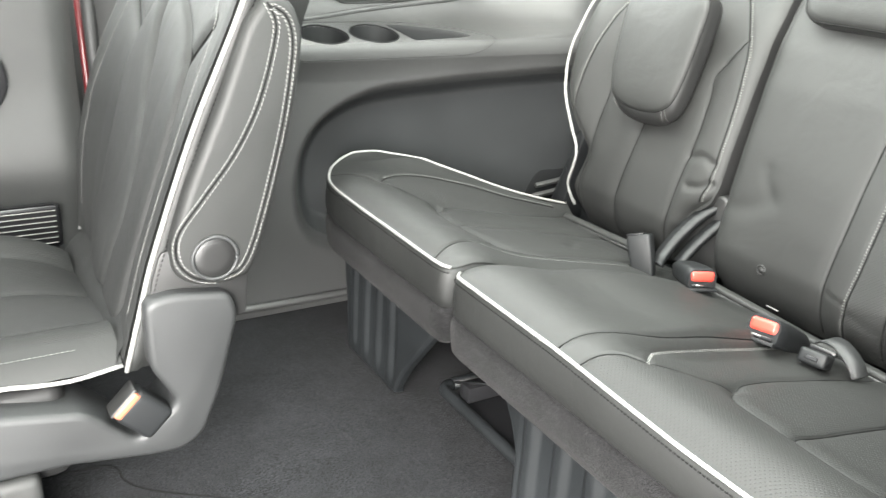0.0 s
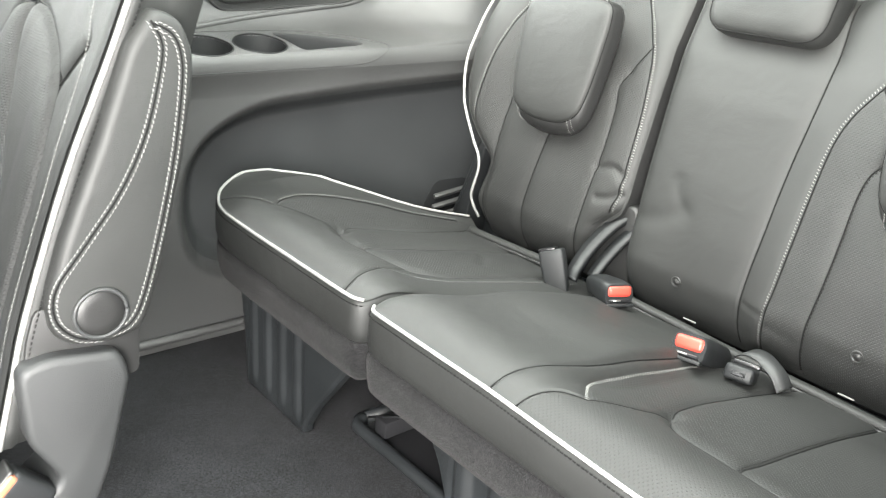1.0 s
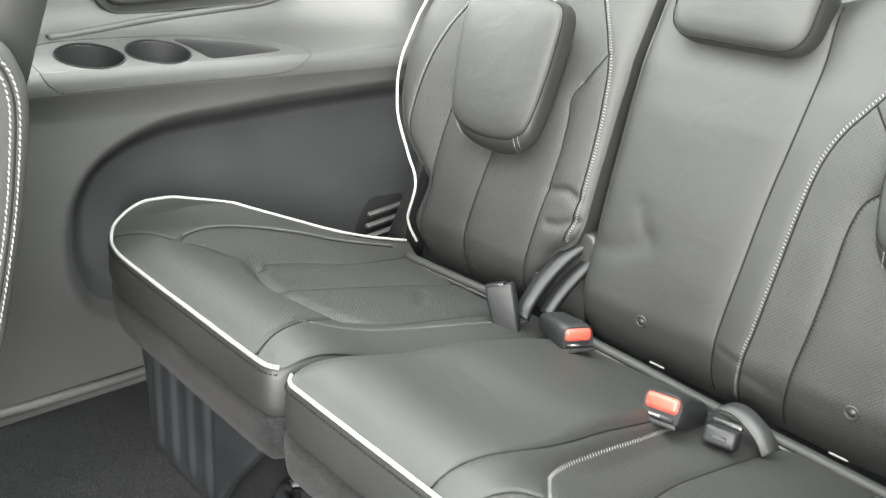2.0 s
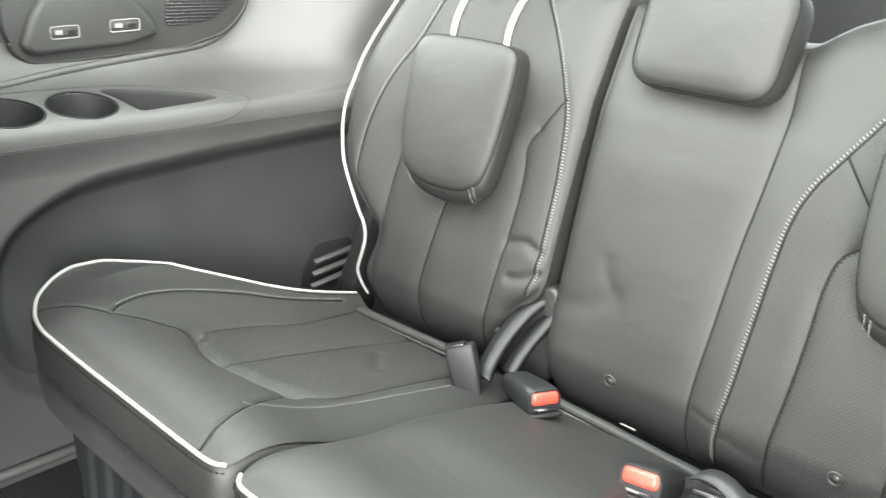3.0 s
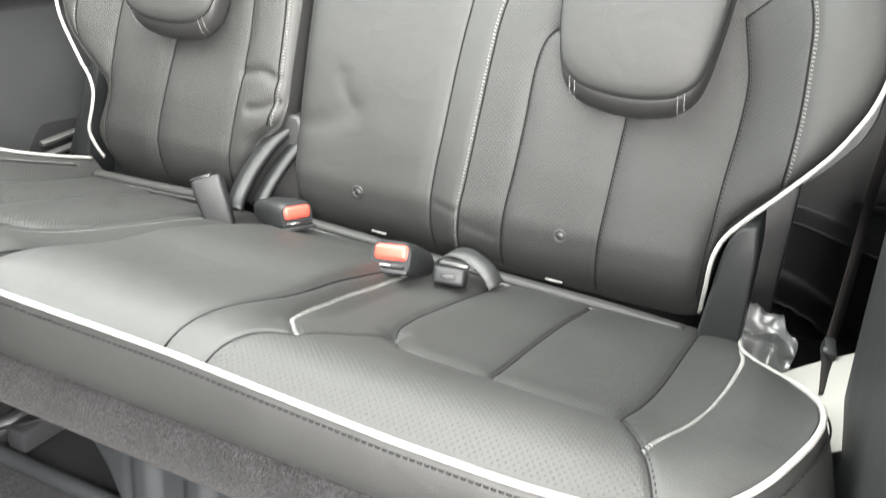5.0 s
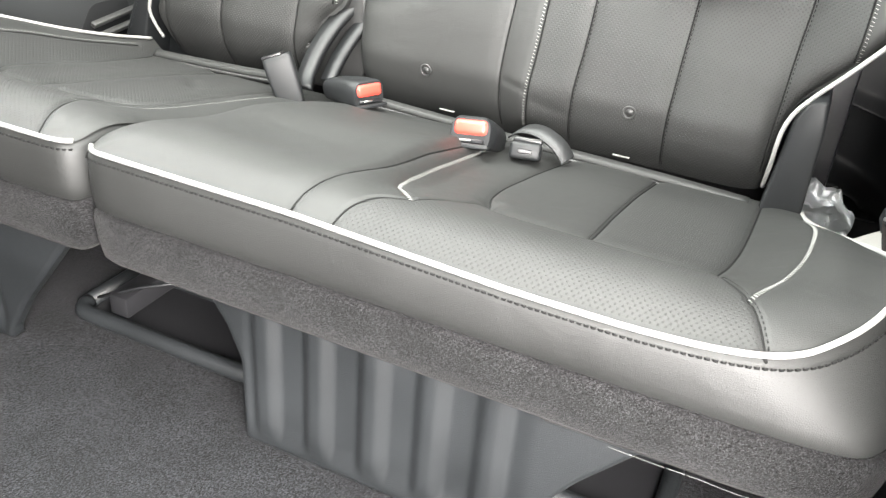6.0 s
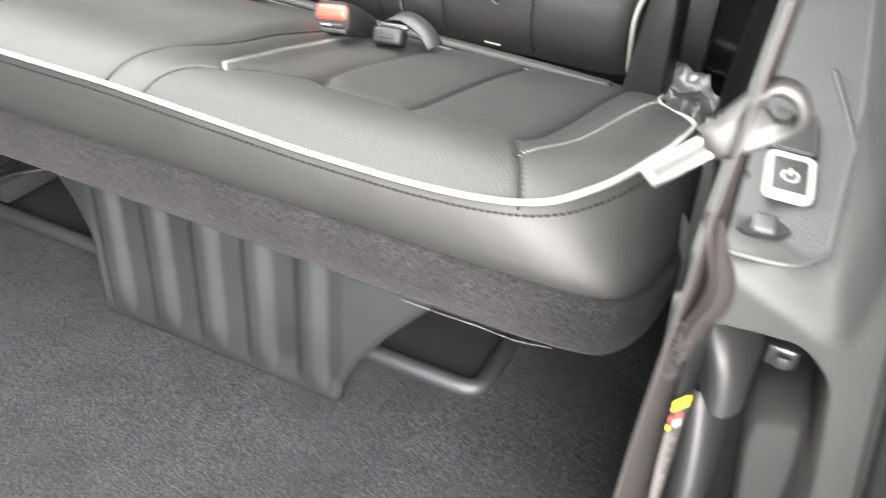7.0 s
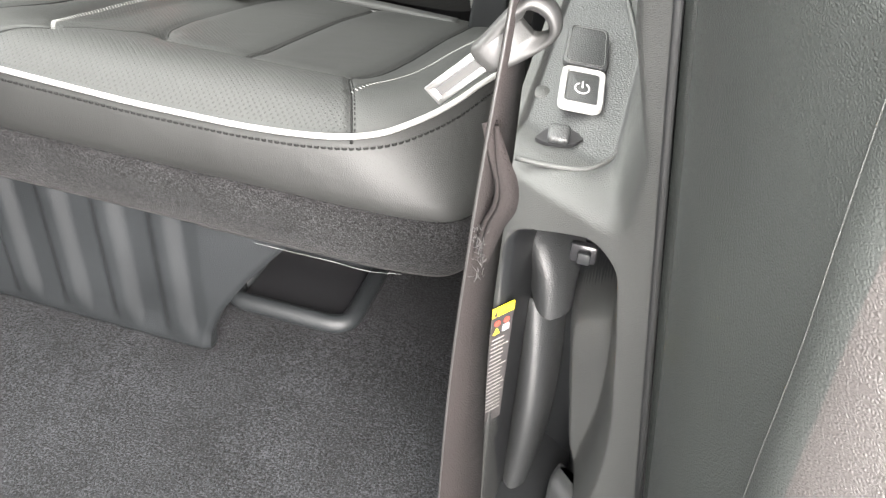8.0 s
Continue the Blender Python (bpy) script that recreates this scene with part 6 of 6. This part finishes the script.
# ---- quarter trim fittings ----
def power_switch():
    """The seat fold switch: a black key with a power mark in a white frame, and a blank above it."""
    sw = thing("seat_switch", "black power seat switch in a white frame", "switch")
    m = Matrix(((0.985, -0.12, 0.125, 0.8345), (0.16, 0.945, -0.285, -0.033), (-0.084, 0.301, 0.950, 0.397), (0, 0, 0, 1)))
    sw.matrix_world = m @ Matrix.Diagonal((0.92, 0.92, 1.0, 1.0))
    rim = rounded([(-0.0158, -0.0198), (0.0158, -0.0198), (0.0158, 0.0198), (-0.0158, 0.0198)], 0.006, 5)
    inn = rounded([(-0.0116, -0.0156), (0.0116, -0.0156), (0.0116, 0.0156), (-0.0116, 0.0156)], 0.0030, 5)
    rings = [[(a, b, z) for a, b in p] for p, z in ((rim, -0.004), (rim, 0.0010), ([(a * 0.96, b * 0.96) for a, b in rim], 0.002), ([(a * 1.03, b * 1.03) for a, b in inn], 0.002), (inn, 0.0012), (inn, -0.002))]
    part("frame", loft(rings, False), SWITCH_WHITE, sw, "white frame", "auto")
    part("key", prism(inn, -0.003, 0.0009, "z", 0.001, 2), PLASTIC, sw, "dark grey key", "auto")
    arc = [(0.0050 * math.sin(a), 0.0050 * math.cos(a) - 0.001, 0.0011) for a in np.linspace(0.55, 2 * math.pi - 0.55, 30)]
    part("mark", join(tube(arc, 0.0006, 6), tube([(0, -0.0005, 0.0011), (0, 0.0058, 0.0011)], 0.0006, 6)), WHITE, sw, "white power mark")
    blank = rounded([(-0.0165, 0.0225), (0.0165, 0.0225), (0.0150, 0.0655), (-0.0150, 0.0655)], 0.005, 4)
    part("blank", prism(blank, -0.004, 0.0012, "z", 0.0015, 2), PLASTIC, sw, "plain grey blank", "auto")
    part("blank_edge", tube([(a * 0.86, 0.044 + (b - 0.044) * 0.90, 0.0012) for a, b in blank + blank[:1]], 0.0005, 6), NEAR_TRIM, sw, "fine raised outline")
    hook = thing("trim_hook", "small dark plastic hook on the shelf", "hook")
    hook.matrix_world = Matrix.Translation((0.829, -0.073, 0.3825)) @ pose(0, 0, 0, 18, 0, 5)
    part("tab", rbox(0.014, 0.013, 0.008, 0.003, 3, pose(0, 0, 0.0005, 12, 0, 0)), PLASTIC, hook, "rounded tab", "auto")
    part("wing", prism(rounded([(-0.015, -0.004), (-0.007, -0.007), (0.008, -0.006), (0.016, 0.001), (0.009, 0.007), (-0.008, 0.006)], 0.002, 3), -0.004, -0.0012, "z"), BLACK, hook, "dark slots beside the tab", "auto")
    cap = thing("screw_cap", "small round plastic cap on the shelf", "cap")
    part("disc", loft([[(0.8080 + r * math.cos(a), -0.027 + r * math.sin(a), 0.3862 + h + 0.3 * r * math.sin(a)) for a in np.linspace(0, 2 * math.pi, 20, endpoint=False)] for r, h in ((0.0058, -0.006), (0.0058, 0.0002), (0.005, 0.0009), (0.0001, 0.0010))], False), NEAR_TRIM, cap)


power_switch()


def second_belt():
    """The second-row belt: webbing with a latch tongue, hanging in front of the quarter trim."""
    belt = thing("seat_belt", "dark brown-black seat belt hanging with its latch tongue", "seat belt")
    p = curve([(0.855, -0.06, 1.10), (0.832, -0.10, 0.80), (0.814, -0.138, 0.56), (0.8095, -0.150, 0.47), (0.8075, -0.154, 0.40), (0.8065, -0.155, 0.365), (0.804, -0.155, 0.25), (0.807, -0.152, 0.10), (0.809, -0.150, 0.01)], 70)
    turn = table((0.0, 0.62), (0.10, 0.58), (0.25, 0.33), (0.40, 0.20), (0.47, 0.08), (0.56, 0.06), (1.11, 0.1))(p[:, 2])
    side = np.column_stack([turn, np.sqrt(1 - turn ** 2), np.zeros(70)])
    part("webbing", ribbon(p, side, 0.021, 0.0012), WEBBING, belt, "dark webbing")
    for k in (-1, 1):
        part("selvedge", tube(p + side * 0.0205 * k, 0.0011, 6), GRIP, belt, "worn grey webbing edge")
    f = curve([(0.809, -0.172, 0.436), (0.814, -0.174, 0.420), (0.8195, -0.175, 0.404), (0.8195, -0.175, 0.390), (0.814, -0.174, 0.374), (0.810, -0.172, 0.350)], 40)
    part("fold", ribbon(f, np.linspace((0.9, 0.4, 0.1), (0.8, 0.6, 0.0), 40), np.interp(np.linspace(0, 1, 40), (0, 0.3, 0.6, 0.8, 1), (0.001, 0.0045, 0.0055, 0.004, 0.002)), 0.0016), WEBBING, belt, "folded webbing loop")
    g = f + np.array((-0.0045, 0.003, 0.0))
    part("fold", ribbon(g, np.linspace((0.7, 0.7, 0.1), (0.6, 0.8, 0.0), 40), 0.004, 0.0014), WEBBING, belt, "folded webbing loop")
    tufts = []
    for i in range(46):
        a = Vector((0.809 + random.uniform(-0.004, 0.003), -0.176 + random.uniform(-0.005, 0.004), 0.366 + random.uniform(-0.026, 0.014)))
        d = Vector((random.uniform(-0.5, 0.4), random.uniform(-0.4, 0.1), random.uniform(-1.0, 0.3))).normalized() * random.uniform(0.002, 0.005)
        tufts.append(tube([tuple(a), tuple(a + d * 0.5 + Vector((random.uniform(-0.001, 0.001), 0, -0.0006))), tuple(a + d)], 0.00022, 4))
    part("frayed_threads", join(*tufts), GRIP, belt, "frayed pale threads")
    ring = [(-0.027, -0.0095), (-0.016, -0.0135), (0.008, -0.0175), (0.023, -0.0145), (0.029, 0.0), (0.023, 0.0145), (0.008, 0.0165), (-0.016, 0.0125), (-0.027, 0.0095)]
    o = curve(ring + ring[:1], 60)[:-1] * np.array((0.86, 0.76))
    slot = np.column_stack([0.013 + (o[:, 0] - 0.002) * 0.22, o[:, 1] * 0.60])
    mid = np.array((0.002, 0.0))
    head = [[(*p, h) for p in q] for q, h in ((mid + (o - mid) * 0.90, -0.0058), (mid + (o - mid) * 0.98, -0.0038), (o, 0.0), (mid + (o - mid) * 0.98, 0.0038), (mid + (o - mid) * 0.90, 0.0058), (mid + (o - mid) * 0.72, 0.0066), (slot * 1.12 - (0.0012, 0), 0.0036), (slot, 0.002), (slot, -0.002), (slot * 1.12 - (0.0012, 0), -0.0036), (mid + (o - mid) * 0.72, -0.0066), (mid + (o - mid) * 0.90, -0.0058))]
    part("tongue_grip", moved(loft(head, False), look_frame), GRIP, belt, "pale grey plastic grip")
    for k in (-1, 1):
        part("tongue_blade", rbox(0.036, 0.0038, 0.0026, 0.001, 2, look_frame @ pose(-0.038, 0.0042 * k, 0.0)), CHROME, belt, "bright metal tongue rail", "auto")
    part("tongue_blade", rbox(0.005, 0.0122, 0.0026, 0.001, 2, look_frame @ pose(-0.0545, 0.0, 0.0)), CHROME, belt, "bright metal tongue tip", "auto")
    part("tongue_web", rbox(0.032, 0.006, 0.0014, 0.0005, 1, look_frame @ pose(-0.037, 0.0, 0.0)), GRIP, belt, "grey web of the tongue", "auto")


# frame of the tongue: its own x runs up the blade from the seat towards the belt
ux = Vector((0.707, 0.05, 0.707)).normalized()
uz = Vector((0.25, -0.94, 0.10))
uz = (uz - ux * uz.dot(ux)).normalized()
uy = uz.cross(ux)
look_frame = Matrix((ux, uy, uz)).transposed().to_4x4()
look_frame.translation = (0.8105, -0.156, 0.4785)
second_belt()


def warning_label():
    """The warning sticker on the cheek of the pocket."""
    lab = thing("warning_label", "black warning sticker with yellow heading in the pocket", "label")
    e0, e1 = Vector((0.8085, -0.1085, 0.262)), Vector((0.8165, -0.0975, 0.276))
    d0 = Vector((0.8095, -0.1080, 0.140))
    ax = (e1 - e0)
    ax.z = 0
    ax.normalize()
    az = (d0 - e0).normalized()
    nn = ax.cross(az).normalized()
    m = Matrix((ax, -az, nn if nn.y < 0 else -nn)).transposed().to_4x4()
    m.translation = e0 + Vector((-0.001, -0.0012, -0.003))
    lab.matrix_world = m
    w = 0.020
    part("sheet", rbox(w, 0.118, 0.0006, 0.0002, 1, pose(w / 2, -0.060, 0)), LABEL, lab, "black sheet", "auto")
    part("heading", rbox(w, 0.0085, 0.0008, 0.0002, 1, pose(w / 2, -0.0035, 0.0001)), YELLOW, lab, "yellow heading strip", "auto")
    txt = bpy.data.curves.new("heading_text", "FONT")
    txt.body, txt.size, txt.extrude, txt.align_x, txt.align_y = "WARNING", 0.0036, 0.0001, "CENTER", "CENTER"
    txt.materials.append(LABEL)
    t = new("heading_text", txt)
    t.parent = lab
    t.matrix_basis = pose(w / 2 + 0.0015, -0.0035, 0.0006)
    part("sign", prism([(0.0012, -0.0068), (0.0046, -0.0068), (0.0029, -0.0012)], 0.0004, 0.0008, "z"), LABEL, lab, "", "auto")
    part("sign", prism([(0.0025, -0.0245), (0.0085, -0.0245), (0.0055, -0.0185)], 0.0003, 0.0006, "z"), YELLOW, lab, "yellow triangle", "auto")
    part("sign", rbox(0.006, 0.006, 0.0004, 0.0001, 1, pose(0.014, -0.0215, 0.0004)), WHITE, lab, "white book sign", "auto")
    for i, x in enumerate((0.0055, 0.0140)):
        part("sign", loft([[(x + r * math.cos(a), -0.0145 + r * math.sin(a), h) for a in np.linspace(0, 2 * math.pi, 14, endpoint=False)] for r, h in ((0.0026, 0.0003), (0.0026, 0.0006), (0.0001, 0.0006))], False), RED, lab, "red round sign", "auto")
    for i in range(20):
        ln = w * (0.55 + 0.3 * random.random())
        part("text_line", rbox(ln, 0.0009, 0.0003, 0.0001, 1, pose(0.002 + ln / 2, -0.030 - i * 0.0040, 0.0004)), GREYPL, lab, "", "auto")


warning_label()


def pocket_bits():
    clip = thing("trim_clip", "small dark square clip inside the pocket", "clip")
    part("face", rbox(0.0085, 0.004, 0.0085, 0.0012, 2, pose(0.861, -0.112, 0.322)), SMOOTH, clip, "", "auto")
    part("surround", rbox(0.017, 0.006, 0.014, 0.002, 2, pose(0.860, -0.106, 0.322)), BLACK, clip, "black surround", "auto")


pocket_bits()


# ---- space behind and beside the wide seat ----
def cargo_side():
    """Dark moulded end of the load bay beside the seat back, stepped in ledges."""
    X, Z = np.meshgrid(np.linspace(0.52, 1.05, 80), np.linspace(-0.12, 0.62, 220))
    ledge = 0.206 - 0.25 * np.clip(X - 0.70, 0, 0.2)
    arch = 0.050 - 2.5 * np.clip(X - 0.65, 0, 0.3) ** 2
    up = Z - ledge
    Y = 1.07 - 0.10 * np.clip((up + 0.010) / 0.010, 0, 1) + 1.6 * np.clip(up, 0, 0.022) + 0.12 * np.clip(up - 0.022, 0, 1)
    Y = Y - 0.06 * np.clip((arch + 0.045 - Z) / 0.045, 0, 1) ** 2 + 0.14 * np.clip((arch - Z) / 0.006, 0, 1)
    part("load_bay_panel", (np.stack([X, Y, Z], -1).reshape(-1, 3), grid_faces(80, 220)), SMOOTH, near_wall, "dark moulded load bay trim")
    part("bay_clip", rbox(0.05, 0.02, 0.016, 0.004, 2, pose(0.795, 0.985, 0.255)), SMOOTH, near_wall, "", "auto")
    part("bay_floor", rbox(0.34, 0.45, 0.012, 0.004, 2, pose(0.79, 0.80, -0.014)), SMOOTH, near_wall, "dark load bay floor", "auto")


cargo_side()


def plastic_bag():
    """A crumpled clear bag tucked behind the hinge cover."""
    bag = thing("plastic_bag", "crumpled clear plastic bag behind the seat hinge", "plastic bag")
    n = 34
    U, V = np.meshgrid(np.linspace(0, 1, n), np.linspace(0, 1, n))
    P = np.zeros((n, n, 3))
    for j in range(n):
        for i in range(n):
            u, v = U[j, i], V[j, i]
            a = noise.noise((u * 3.2, v * 3.2, 0.4))
            b = noise.noise((u * 3.2 + 7, v * 3.2, 1.4))
            c = noise.noise((u * 11, v * 11, 2.4))
            P[j, i] = (0.655 + 0.075 * u + 0.008 * b, 0.605 + 0.030 * a + 0.004 * c - 0.05 * (u - 0.5) ** 2, 0.130 + 0.080 * v * (1 - 0.4 * u) + 0.010 * b + 0.002 * c)
    part("film", (P.reshape(-1, 3), grid_faces(n, n)), FILM, bag, "clear crinkled film", False)
    part("film", (P.reshape(-1, 3) + np.array((0.0, 0.016, -0.004)), grid_faces(n, n)), FILM, bag, "clear crinkled film", False)


plastic_bag()


def third_belt():
    """The third-row belt, hanging slack between the wide seat and the side trim."""
    belt = thing("seat_belt", "thin black third-row belt strap hanging beside the seat", "seat belt")
    p = curve([(0.792, 0.84, 0.56), (0.780, 0.76, 0.44), (0.770, 0.66, 0.355), (0.766, 0.58, 0.310), (0.765, 0.56, 0.252), (0.763, 0.535, 0.205), (0.764, 0.43, 0.199)], 60)
    part("webbing", ribbon(p, np.tile((0.55, 0.75, -0.2), (60, 1)), 0.010, 0.0010), WEBBING, belt, "black webbing")
    part("end_piece", rbox(0.014, 0.030, 0.022, 0.004, 2, pose(0.763, 0.532, 0.203, 20, 0, 10)), SMOOTH, belt, "black belt end piece", "auto")
    part("rivet", rbox(0.005, 0.005, 0.005, 0.0018, 2, pose(0.758, 0.514, 0.213)), CHROME, belt, "small bright rivet", "auto")


third_belt()
